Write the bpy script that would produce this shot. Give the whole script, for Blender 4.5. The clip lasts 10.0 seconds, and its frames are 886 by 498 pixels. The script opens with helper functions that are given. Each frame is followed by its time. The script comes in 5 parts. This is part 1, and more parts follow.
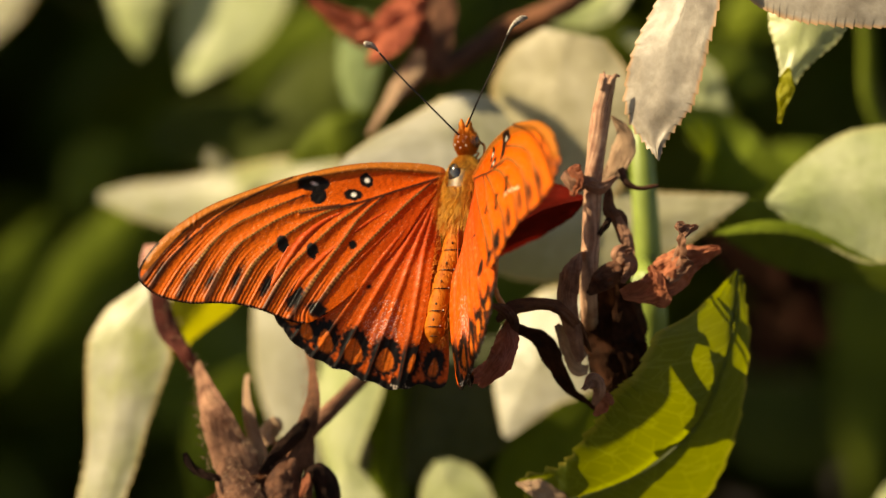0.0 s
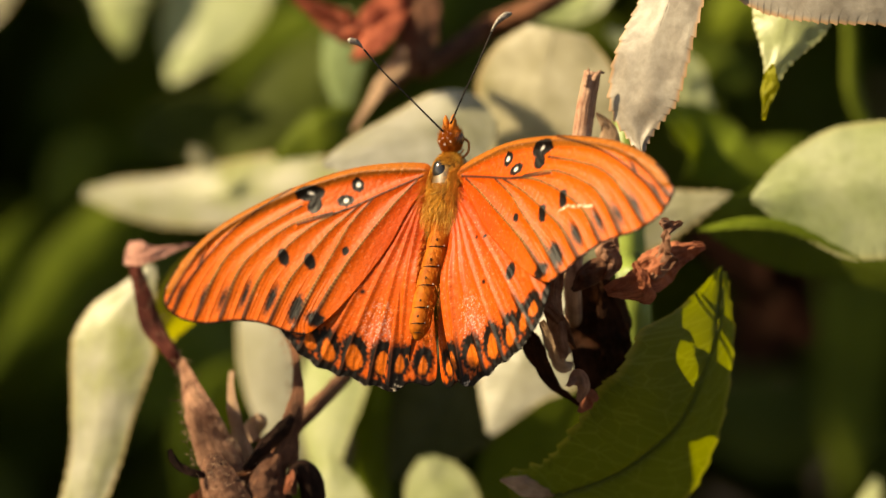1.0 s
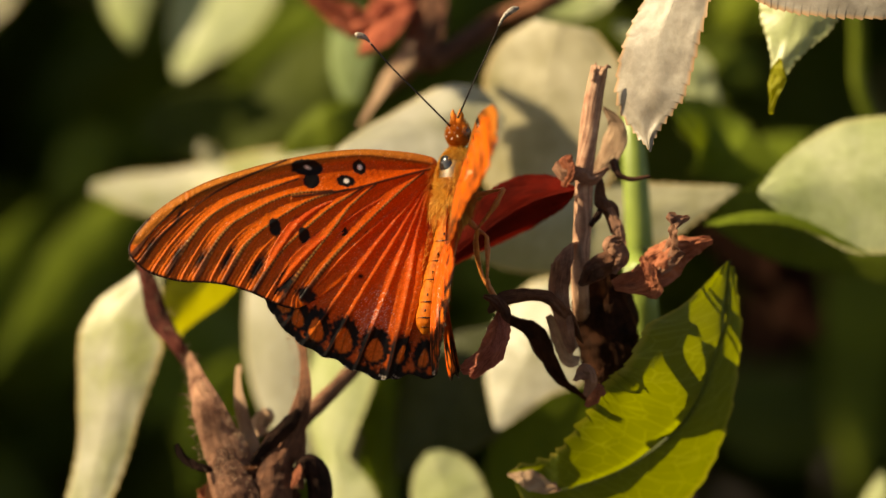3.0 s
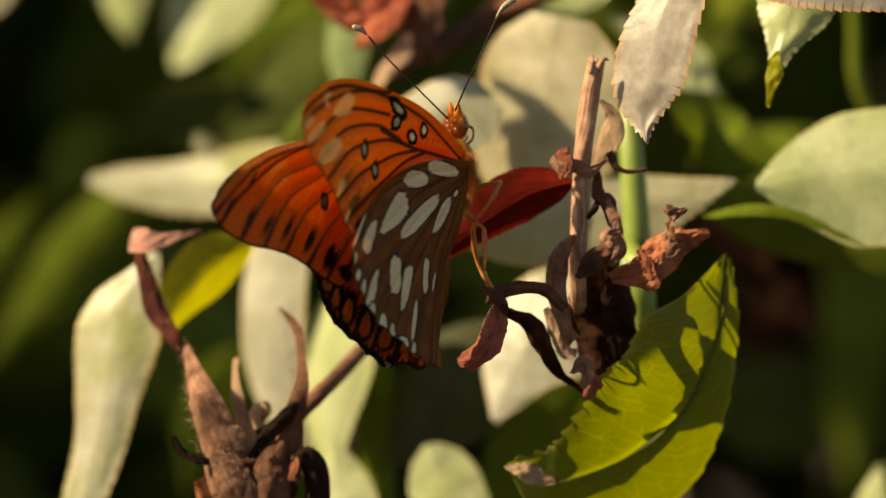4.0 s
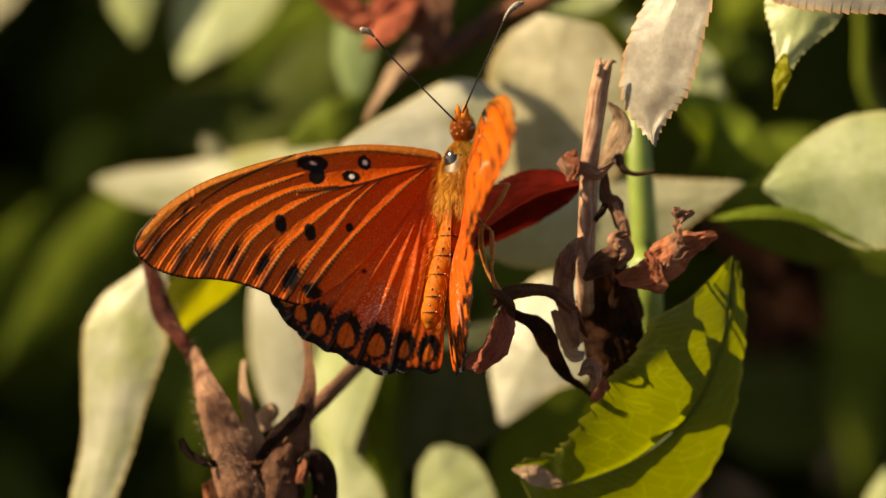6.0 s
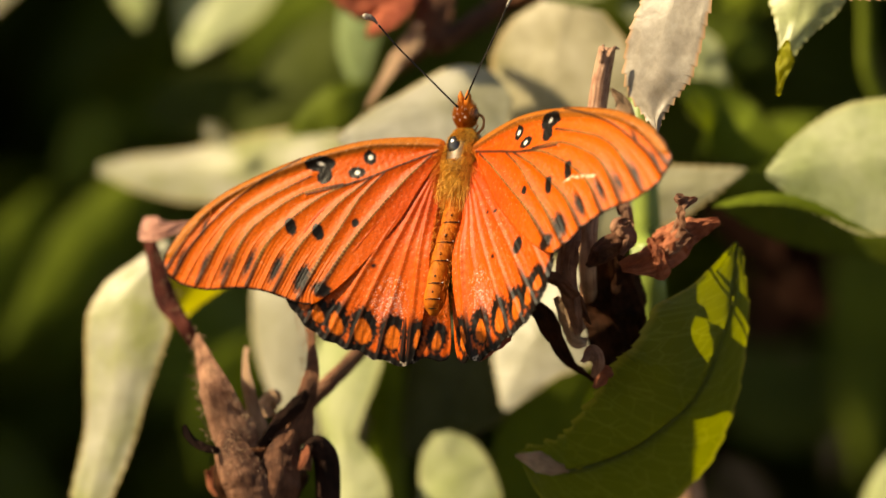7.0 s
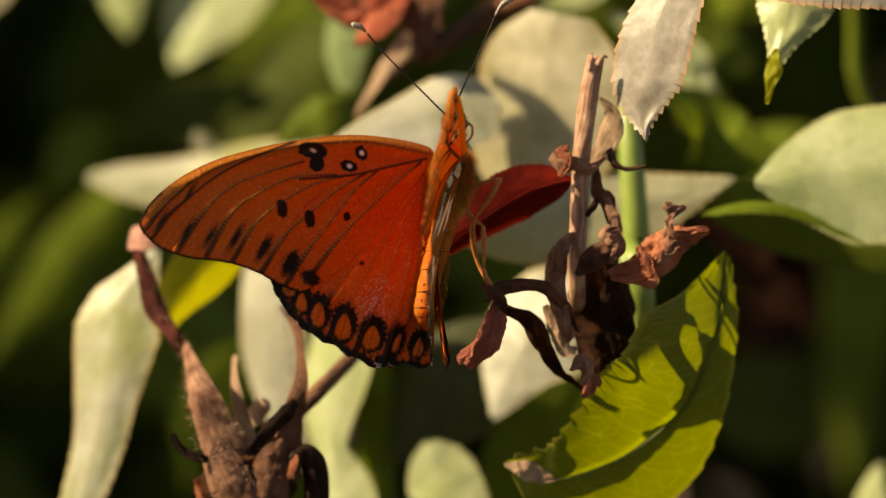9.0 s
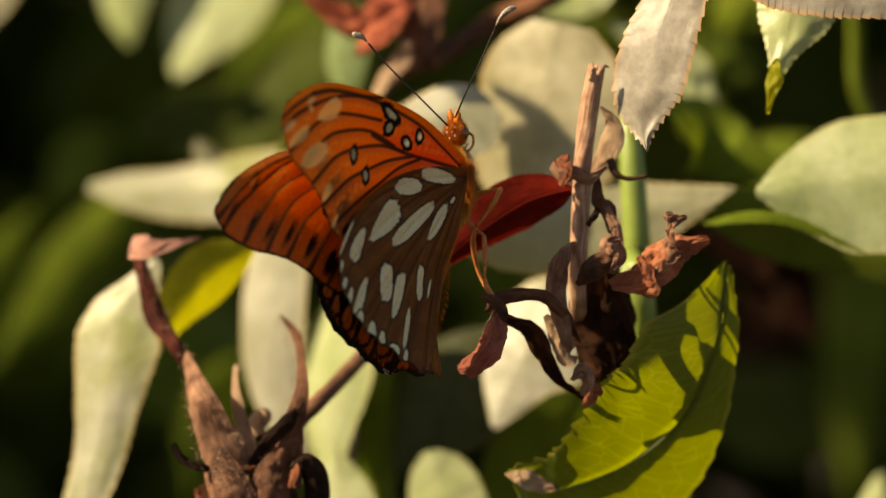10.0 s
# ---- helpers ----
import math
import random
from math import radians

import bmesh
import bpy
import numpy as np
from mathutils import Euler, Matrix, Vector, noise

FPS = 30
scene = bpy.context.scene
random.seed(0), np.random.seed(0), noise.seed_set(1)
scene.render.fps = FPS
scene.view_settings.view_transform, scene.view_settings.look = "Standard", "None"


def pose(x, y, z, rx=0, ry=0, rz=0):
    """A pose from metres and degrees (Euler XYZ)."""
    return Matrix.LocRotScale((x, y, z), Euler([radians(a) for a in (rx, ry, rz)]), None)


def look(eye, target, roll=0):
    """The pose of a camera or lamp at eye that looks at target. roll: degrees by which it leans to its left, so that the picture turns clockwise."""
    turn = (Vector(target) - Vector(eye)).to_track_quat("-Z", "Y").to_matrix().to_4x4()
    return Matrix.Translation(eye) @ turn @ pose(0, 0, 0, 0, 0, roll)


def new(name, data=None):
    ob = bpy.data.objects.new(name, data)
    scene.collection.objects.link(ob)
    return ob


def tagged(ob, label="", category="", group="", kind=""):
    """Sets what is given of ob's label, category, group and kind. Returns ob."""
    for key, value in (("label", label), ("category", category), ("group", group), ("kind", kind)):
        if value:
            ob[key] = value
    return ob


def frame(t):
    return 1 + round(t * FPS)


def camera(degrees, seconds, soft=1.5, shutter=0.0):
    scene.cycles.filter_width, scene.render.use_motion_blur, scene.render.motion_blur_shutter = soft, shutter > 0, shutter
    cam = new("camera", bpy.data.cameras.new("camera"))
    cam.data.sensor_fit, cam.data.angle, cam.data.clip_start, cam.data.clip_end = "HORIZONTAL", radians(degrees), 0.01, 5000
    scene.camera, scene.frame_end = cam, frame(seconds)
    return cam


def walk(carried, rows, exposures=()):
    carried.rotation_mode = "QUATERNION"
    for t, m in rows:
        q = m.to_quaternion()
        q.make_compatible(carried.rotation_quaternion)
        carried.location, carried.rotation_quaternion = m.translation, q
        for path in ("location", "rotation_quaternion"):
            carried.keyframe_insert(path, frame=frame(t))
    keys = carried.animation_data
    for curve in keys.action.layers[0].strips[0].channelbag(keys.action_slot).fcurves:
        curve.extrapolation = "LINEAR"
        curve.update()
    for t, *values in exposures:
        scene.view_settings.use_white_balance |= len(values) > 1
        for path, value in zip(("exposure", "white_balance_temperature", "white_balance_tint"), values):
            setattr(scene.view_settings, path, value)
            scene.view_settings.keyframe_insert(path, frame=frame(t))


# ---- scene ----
# Local measures are millimetres along the camera's own axes: u to the right, v up, w towards the camera.
TILT = radians(12)
CENTRE = Vector((0, 0, 0.9))
VIEW = Matrix(((1, 0, 0), (0, math.sin(TILT), -math.cos(TILT)), (0, math.cos(TILT), math.sin(TILT))))


def at(u, v, w=0.0):
    return CENTRE + VIEW @ Vector((u, v, w)) * 0.001


def way(u, v, w):
    return (VIEW @ Vector((u, v, w))).normalized()


# ---- camera ----
EYE = at(0, 0, 1200)
cam = camera(5.387, 10.0, soft=1.4, shutter=0.5)
cam.data.dof.use_dof = True
cam.data.dof.focus_distance = 1.195
cam.data.dof.aperture_fstop = 14.5
AIM = [(0, 0.0, 0.0), (0.5, 0.99, -0.22), (1, 1.99, -0.44), (1.5, 2.20, -0.88), (2, 1.54, -1.32), (2.5, 0.99, -1.10),
       (2.7, 1.01, -1.06), (3.8, 1.37, -1.95), (4, 1.43, -2.10), (4.5, 1.65, -2.10), (5, 1.76, -1.87), (5.2, 1.70, -1.72),
       (6.3, 0.02, -1.95), (6.5, -0.12, -2.32), (7, 0.11, -3.53), (7.5, 1.10, -4.41), (8, 1.76, -4.30), (8.5, 1.98, -3.53),
       (9, 1.54, -2.43), (9.5, 1.21, -1.76), (10, 1.43, -1.21)]
walk(cam, [(t, look(EYE, at(u, v))) for t, u, v in AIM], exposures=[(0, 1.0, 8600, 12), (10, 1.0, 8600, 12)])

# ---- light ----
SUN = way(-0.76, 0.57, 0.20)
world = bpy.data.worlds.new("world")
scene.world = world
world.use_nodes = True
sky = world.node_tree.nodes.new("ShaderNodeTexSky")
sky.sky_type, sky.sun_disc = "NISHITA", False
sky.sun_elevation = math.asin(SUN.z)
sky.sun_rotation = math.atan2(SUN.x, SUN.y)
back = world.node_tree.nodes["Background"]
back.inputs["Strength"].default_value = 0.066
world.node_tree.links.new(sky.outputs[0], back.inputs["Color"])
sun_data = bpy.data.lights.new("sun", "SUN")
sun_data.energy, sun_data.angle, sun_data.color = 4.9, radians(0.5), (1.0, 0.92, 0.70)
sun = new("sun", sun_data)
sun.matrix_world = look(at(0, 0) + SUN * 3, at(0, 0))


# ---- materials ----
def nodes_of(name):
    mat = bpy.data.materials.new(name)
    mat.use_nodes = True
    return mat, mat.node_tree.nodes, mat.node_tree.links, mat.node_tree.nodes["Principled BSDF"]


def noise_node(nodes, links, scale, detail=4.0, rough=0.6, coords="Object"):
    tc = nodes.new("ShaderNodeTexCoord")
    n = nodes.new("ShaderNodeTexNoise")
    n.inputs["Scale"].default_value, n.inputs["Detail"].default_value, n.inputs["Roughness"].default_value = scale, detail, rough
    links.new(tc.outputs[coords], n.inputs["Vector"])
    return n


def ramp(nodes, links, source, stops):
    r = nodes.new("ShaderNodeValToRGB")
    while len(r.color_ramp.elements) < len(stops):
        r.color_ramp.elements.new(0.5)
    for e, (p, c) in zip(r.color_ramp.elements, stops):
        e.position, e.color = p, (*c, 1)
    links.new(source, r.inputs[0])
    return r.outputs[0]


def mix(nodes, links, fac, a, b, kind="MIX"):
    m = nodes.new("ShaderNodeMixRGB")
    m.blend_type = kind
    for sock, val in ((m.inputs[0], fac), (m.inputs[1], a), (m.inputs[2], b)):
        if isinstance(val, (int, float)):
            sock.default_value = val
        elif isinstance(val, tuple):
            sock.default_value = (*val, 1)
        else:
            links.new(val, sock)
    return m.outputs[0]


def see_through(mat, nodes, links, bsdf, colour, amount):
    """Light shining through a thin leaf or wing."""
    tr = nodes.new("ShaderNodeBsdfTranslucent")
    if isinstance(colour, tuple):
        tr.inputs[0].default_value = (*colour, 1)
    else:
        links.new(colour, tr.inputs[0])
    ms = nodes.new("ShaderNodeMixShader")
    if isinstance(amount, float):
        ms.inputs[0].default_value = amount
    else:
        links.new(amount, ms.inputs[0])
    links.new(bsdf.outputs[0], ms.inputs[1])
    links.new(tr.outputs[0], ms.inputs[2])
    links.new(ms.outputs[0], nodes["Material Output"].inputs[0])


def bump(nodes, links, bsdf, height, strength, distance):
    b = nodes.new("ShaderNodeBump")
    b.inputs["Strength"].default_value, b.inputs["Distance"].default_value = strength, distance
    links.new(height, b.inputs["Height"])
    links.new(b.outputs[0], bsdf.inputs["Normal"])


def leaf_material(name, pale, deep, rim, shine_through, amount=0.35, rough=0.42, vein=0.35, blotch=90, gloss=0.28):
    mat, nodes, links, bsdf = nodes_of(name)
    big = noise_node(nodes, links, blotch, 5)
    fine = noise_node(nodes, links, 900, 6, 0.7)
    col = ramp(nodes, links, big.outputs[0], [(0.36, deep), (0.62, pale)])
    col = mix(nodes, links, 0.55, col, ramp(nodes, links, fine.outputs[0], [(0.3, (0.62, 0.6, 0.56)), (0.65, (1.1, 1.1, 1.08))]), "MULTIPLY")
    uv = nodes.new("ShaderNodeUVMap")
    uv.uv_map = "leaf"
    # side veins fan out from the midrib; a net of finer ones fills between
    sep = nodes.new("ShaderNodeSeparateXYZ")
    links.new(uv.outputs[0], sep.inputs[0])
    wave = nodes.new("ShaderNodeTexWave")
    wave.bands_direction, wave.wave_profile = "X", "SIN"
    wave.inputs["Scale"].default_value, wave.inputs["Distortion"].default_value = 0.30, 2.2
    wave.inputs["Detail"].default_value, wave.inputs["Detail Scale"].default_value = 2, 1.6
    links.new(uv.outputs[0], wave.inputs["Vector"])
    lines = ramp(nodes, links, wave.outputs[0], [(0.0, (0.55, 0.55, 0.55)), (0.014, (0, 0, 0))])
    vor = nodes.new("ShaderNodeTexVoronoi")
    vor.feature = "DISTANCE_TO_EDGE"
    vor.inputs["Scale"].default_value = 1.9
    links.new(uv.outputs[0], vor.inputs["Vector"])
    net = ramp(nodes, links, vor.outputs[0], [(0.0, (0.6, 0.6, 0.6)), (0.045, (0, 0, 0))])
    both = mix(nodes, links, 1.0, lines, net, "LIGHTEN")
    lighter = mix(nodes, links, 0.22, col, (0.62, 0.6, 0.36))
    fac = mix(nodes, links, 1.0, both, (vein, vein, vein), "MULTIPLY")
    col = mix(nodes, links, fac, col, lighter)
    edge = nodes.new("ShaderNodeAttribute")
    edge.attribute_name = "rim"
    col = mix(nodes, links, edge.outputs["Fac"], col, rim)
    links.new(col, bsdf.inputs["Base Color"])
    bsdf.inputs["Roughness"].default_value = rough
    bsdf.inputs["Specular IOR Level"].default_value = gloss
    bump(nodes, links, bsdf, mix(nodes, links, min(0.6, vein), fine.outputs[0], both), 0.22, 0.0003)
    thro = mix(nodes, links, 0.75, col, shine_through)
    see_through(mat, nodes, links, bsdf, mix(nodes, links, fac, thro, tuple(c * 1.5 for c in shine_through)), amount)
    return mat


def dry_material(name, light, dark, amount=0.12, rough=0.7, scale=260, gloss=0.18):
    mat, nodes, links, bsdf = nodes_of(name)
    a = noise_node(nodes, links, scale, 6, 0.65)
    b = noise_node(nodes, links, 2600, 4, 0.7)
    uv = nodes.new("ShaderNodeUVMap")
    uv.uv_map = "leaf"
    mp = nodes.new("ShaderNodeMapping")
    mp.inputs["Scale"].default_value = (0.5, 5.0, 1.0)
    links.new(uv.outputs[0], mp.inputs[0])
    fib = nodes.new("ShaderNodeTexNoise")
    fib.inputs["Scale"].default_value, fib.inputs["Detail"].default_value = 2.2, 5
    links.new(mp.outputs[0], fib.inputs["Vector"])
    col = ramp(nodes, links, a.outputs[0], [(0.34, dark), (0.64, light)])
    col = mix(nodes, links, 0.6, col, ramp(nodes, links, fib.outputs[0], [(0.38, (0.38, 0.32, 0.29)), (0.6, (1.25, 1.2, 1.15))]), "MULTIPLY")
    links.new(col, bsdf.inputs["Base Color"])
    bsdf.inputs["Roughness"].default_value = rough
    bsdf.inputs["Specular IOR Level"].default_value = gloss
    bump(nodes, links, bsdf, mix(nodes, links, 0.7, b.outputs[0], fib.outputs[0]), 0.8, 0.0004)
    see_through(mat, nodes, links, bsdf, col, amount)
    return mat


def plain_material(name, light, dark, rough, scale, spec=0.4, metal=0.0):
    mat, nodes, links, bsdf = nodes_of(name)
    a = noise_node(nodes, links, scale, 6, 0.7)
    links.new(ramp(nodes, links, a.outputs[0], [(0.35, dark), (0.65, light)]), bsdf.inputs["Base Color"])
    bsdf.inputs["Roughness"].default_value, bsdf.inputs["Metallic"].default_value = rough, metal
    bsdf.inputs["Specular IOR Level"].default_value = spec
    bump(nodes, links, bsdf, a.outputs[0], 0.3, 0.0002)
    return mat


def wing_material(name):
    mat, nodes, links, bsdf = nodes_of(name)
    at_col = nodes.new("ShaderNodeAttribute")
    at_col.attribute_name = "scales"
    grain = noise_node(nodes, links, 5200, 3, 0.8)
    worn = noise_node(nodes, links, 520, 6, 0.75)
    col = mix(nodes, links, 0.5, at_col.outputs["Color"], ramp(nodes, links, grain.outputs[0], [(0.3, (0.55, 0.52, 0.5)), (0.7, (1.3, 1.3, 1.3))]), "MULTIPLY")
    col = mix(nodes, links, ramp(nodes, links, worn.outputs[0], [(0.60, (0, 0, 0)), (0.80, (0.5, 0.5, 0.5))]), col, mix(nodes, links, 1.0, col, (1.4, 1.8, 2.0), "MULTIPLY"))
    links.new(col, bsdf.inputs["Base Color"])
    bsdf.inputs["Roughness"].default_value = 0.42
    bsdf.inputs["Specular IOR Level"].default_value = 0.14
    bump(nodes, links, bsdf, grain.outputs[0], 0.25, 0.00008)
    passing = nodes.new("ShaderNodeAttribute")
    passing.attribute_name = "passing"
    see_through(mat, nodes, links, bsdf, passing.outputs["Color"], passing.outputs["Alpha"])
    return mat


M_GREY = leaf_material("dusty_leaf", (0.36, 0.32, 0.27), (0.23, 0.195, 0.16), (0.44, 0.24, 0.11), (0.40, 0.33, 0.12), 0.22, 0.4, 0.18, 260)
M_BEIGE = leaf_material("bleached_leaf", (0.34, 0.325, 0.235), (0.22, 0.215, 0.12), (0.40, 0.27, 0.10), (0.5, 0.45, 0.12), 0.25, 0.36, 0.14)
M_WHITISH = leaf_material("whitish_bleached_leaf", (0.42, 0.405, 0.34), (0.24, 0.235, 0.16), (0.5, 0.4, 0.2), (0.5, 0.5, 0.2), 0.22, 0.36, 0.12)
M_OLIVE = leaf_material("olive_faded_leaf", (0.42, 0.38, 0.27), (0.22, 0.195, 0.10), (0.3, 0.2, 0.08), (0.4, 0.36, 0.1), 0.25, 0.36, 0.16)
# leaf colour darkened to stand in for the shade lying on it
M_DUSK = leaf_material("shade_dulled_leaf", (0.055, 0.06, 0.025), (0.03, 0.036, 0.012), (0.09, 0.08, 0.04), (0.11, 0.12, 0.02), 0.2, gloss=0.1)
M_FADED = leaf_material("fading_mottled_leaf", (0.39, 0.38, 0.29), (0.25, 0.27, 0.095), (0.40, 0.27, 0.10), (0.5, 0.47, 0.10), 0.25, 0.36, 0.14, 100)
M_PALE = leaf_material("pale_green_leaf", (0.42, 0.45, 0.27), (0.28, 0.33, 0.13), (0.42, 0.40, 0.18), (0.45, 0.5, 0.2), 0.2, 0.36, 0.14, 70)
M_GREEN = leaf_material("green_leaf", (0.066, 0.088, 0.011), (0.04, 0.058, 0.008), (0.30, 0.24, 0.04), (0.39, 0.42, 0.005), 0.45, 0.45, 0.45, 60)
M_YELLOW = leaf_material("yellowing_leaf", (0.30, 0.29, 0.03), (0.18, 0.19, 0.02), (0.3, 0.2, 0.04), (0.55, 0.50, 0.012), 0.5, 0.5, gloss=0.1)
M_RED = dry_material("dark_red_leaf", (0.17, 0.009, 0.004), (0.09, 0.006, 0.003), 0.45, 0.7, gloss=0.06)
M_MAROON = dry_material("maroon_dry_sepal", (0.13, 0.034, 0.024), (0.05, 0.013, 0.010), 0.15, 0.7, gloss=0.08)
# brown taken nearly to black, so the colour itself holds deep shade
M_SHADE = dry_material("shade_dark_leaf", (0.022, 0.008, 0.005), (0.010, 0.005, 0.003), 0.04, 0.9, gloss=0.03)
M_SALMON = dry_material("salmon_dry_petal", (0.52, 0.17, 0.115), (0.27, 0.07, 0.045), 0.3, 0.5, 200)
M_RUST = dry_material("rusty_dry_leaf", (0.52, 0.19, 0.10), (0.26, 0.075, 0.04), 0.25)
M_PINK = dry_material("pinkish_dry_bract", (0.43, 0.235, 0.155), (0.15, 0.065, 0.042), 0.2)
M_BRICK = dry_material("brick_red_dry_leaf", (0.60, 0.17, 0.095), (0.32, 0.07, 0.04), 0.3)
M_ROSE = dry_material("pale_rose_dry_sepal", (0.62, 0.34, 0.27), (0.40, 0.18, 0.14), 0.2)
M_UMBER = dry_material("umber_dry_sepal", (0.25, 0.125, 0.078), (0.075, 0.032, 0.02), 0.12)
M_BROWN = dry_material("brown_dry_leaf", (0.21, 0.09, 0.05), (0.05, 0.021, 0.012), 0.15)
M_MURK = dry_material("dark_brown_dry_leaf", (0.065, 0.024, 0.011), (0.014, 0.007, 0.004), 0.15, gloss=0.05)
M_DARK = dry_material("blackened_dry_leaf", (0.045, 0.022, 0.016), (0.012, 0.008, 0.006), 0.04, 0.8, gloss=0.05)
M_STRAW = dry_material("papery_tan_sheath", (0.58, 0.40, 0.27), (0.36, 0.22, 0.14), 0.3)
M_BARK = dry_material("dead_stem_bark", (0.56, 0.35, 0.24), (0.24, 0.11, 0.07), 0.0, 0.65, 300)
M_STEM = plain_material("green_stem_skin", (0.21, 0.27, 0.055), (0.13, 0.18, 0.03), 0.4, 160)
M_TWIG = plain_material("woody_stem", (0.16, 0.11, 0.06), (0.07, 0.05, 0.03), 0.8, 90)
M_SOIL = plain_material("dark_soil", (0.045, 0.027, 0.016), (0.018, 0.011, 0.007), 0.95, 9)
# foliage greens in darker steps; the shade is put into the colour
M_HEDGE = leaf_material("shade_toned_foliage", (0.15, 0.20, 0.018), (0.08, 0.115, 0.010), (0.05, 0.06, 0.012), (0.19, 0.24, 0.008), 0.35, 0.6, gloss=0.06)
M_DEEP = leaf_material("deep_shade_toned_foliage", (0.12, 0.155, 0.016), (0.072, 0.098, 0.011), (0.05, 0.06, 0.012), (0.12, 0.15, 0.006), 0.3, 0.6, gloss=0.05)
M_SAGE = leaf_material("sage_green_leaf", (0.20, 0.26, 0.12), (0.14, 0.19, 0.07), (0.16, 0.2, 0.08), (0.2, 0.26, 0.06), 0.25, 0.5, gloss=0.12)
# a still darker step of the foliage green, again for shade
M_DIM = leaf_material("dim_toned_foliage", (0.060, 0.078, 0.012), (0.035, 0.048, 0.008), (0.05, 0.06, 0.012), (0.07, 0.09, 0.006), 0.3, 0.6, gloss=0.05)
M_FAR = leaf_material("mid_green_foliage", (0.22, 0.27, 0.024), (0.13, 0.17, 0.014), (0.1, 0.12, 0.02), (0.26, 0.31, 0.012), 0.42, 0.6, gloss=0.06)
M_FUR = plain_material("golden_hair", (0.74, 0.37, 0.045), (0.44, 0.19, 0.022), 0.6, 900)
M_THORAX = plain_material("brown_thorax", (0.20, 0.10, 0.02), (0.05, 0.025, 0.008), 0.45, 700)
M_ABDOMEN = plain_material("orange_abdomen", (0.46, 0.125, 0.012), (0.30, 0.07, 0.007), 0.6, 700, 0.08)
M_UNDER = plain_material("cream_belly", (0.6, 0.45, 0.25), (0.42, 0.28, 0.13), 0.6, 700)
M_BLACK = plain_material("black_chitin", (0.02, 0.014, 0.01), (0.008, 0.006, 0.005), 0.25, 1500)
M_SHELL = plain_material("glossy_black_shell", (0.02, 0.018, 0.016), (0.010, 0.009, 0.008), 0.14, 400, 0.9)
M_EYE = plain_material("brown_eye", (0.24, 0.085, 0.02), (0.05, 0.02, 0.008), 0.15, 1800, 0.6)
M_ORANGE = plain_material("orange_hair", (0.56, 0.17, 0.022), (0.36, 0.09, 0.012), 0.6, 1200, 0.1)
M_WHITE = plain_material("white_scale", (0.8, 0.76, 0.68), (0.6, 0.55, 0.48), 0.35, 1500)
M_LEG = plain_material("orange_leg", (0.62, 0.22, 0.05), (0.34, 0.10, 0.025), 0.4, 1500)
M_CLUB = plain_material("speckled_club", (0.42, 0.36, 0.30), (0.03, 0.02, 0.015), 0.4, 2600)
M_WING = wing_material("wing_scales")


# ---- helpers for meshes ----
def part(name, bm, material, parent=None, label=""):
    me = bpy.data.meshes.new(name)
    bm.to_mesh(me)
    bm.free()
    me.materials.append(material)
    for p in me.polygons:
        p.use_smooth = True
    ob = new(name, me)
    if parent is not None:
        ob.parent = parent
        ob.matrix_parent_inverse = parent.matrix_world.inverted() if parent.type == "EMPTY" else Matrix()
    return tagged(ob, label)


def thing(name, where, label, category, group=""):
    ob = new(name)
    ob.empty_display_size = 0.01
    ob.matrix_world = Matrix.Translation(where)
    bpy.context.view_layer.update()
    return tagged(ob, label, category, group)


def spline(points, n):
    """n + 1 points of a smooth curve through the given ones."""
    p = [Vector(a) for a in points]
    p = [2 * p[0] - p[1], *p, 2 * p[-1] - p[-2]]
    out = []
    for k in range(n + 1):
        s = min(k / n * (len(p) - 3), len(p) - 3 - 1e-6)
        i, f = int(s), s - int(s)
        a, b, c, d = p[i:i + 4]
        out.append(0.5 * (2 * b + (c - a) * f + (2 * a - 5 * b + 4 * c - d) * f * f + (3 * b - a - 3 * c + d) * f ** 3))
    return out


def lerp_list(values, s):
    s = min(max(s, 0), 1) * (len(values) - 1)
    i = min(int(s), len(values) - 2)
    return values[i] + (values[i + 1] - values[i]) * (s - i)


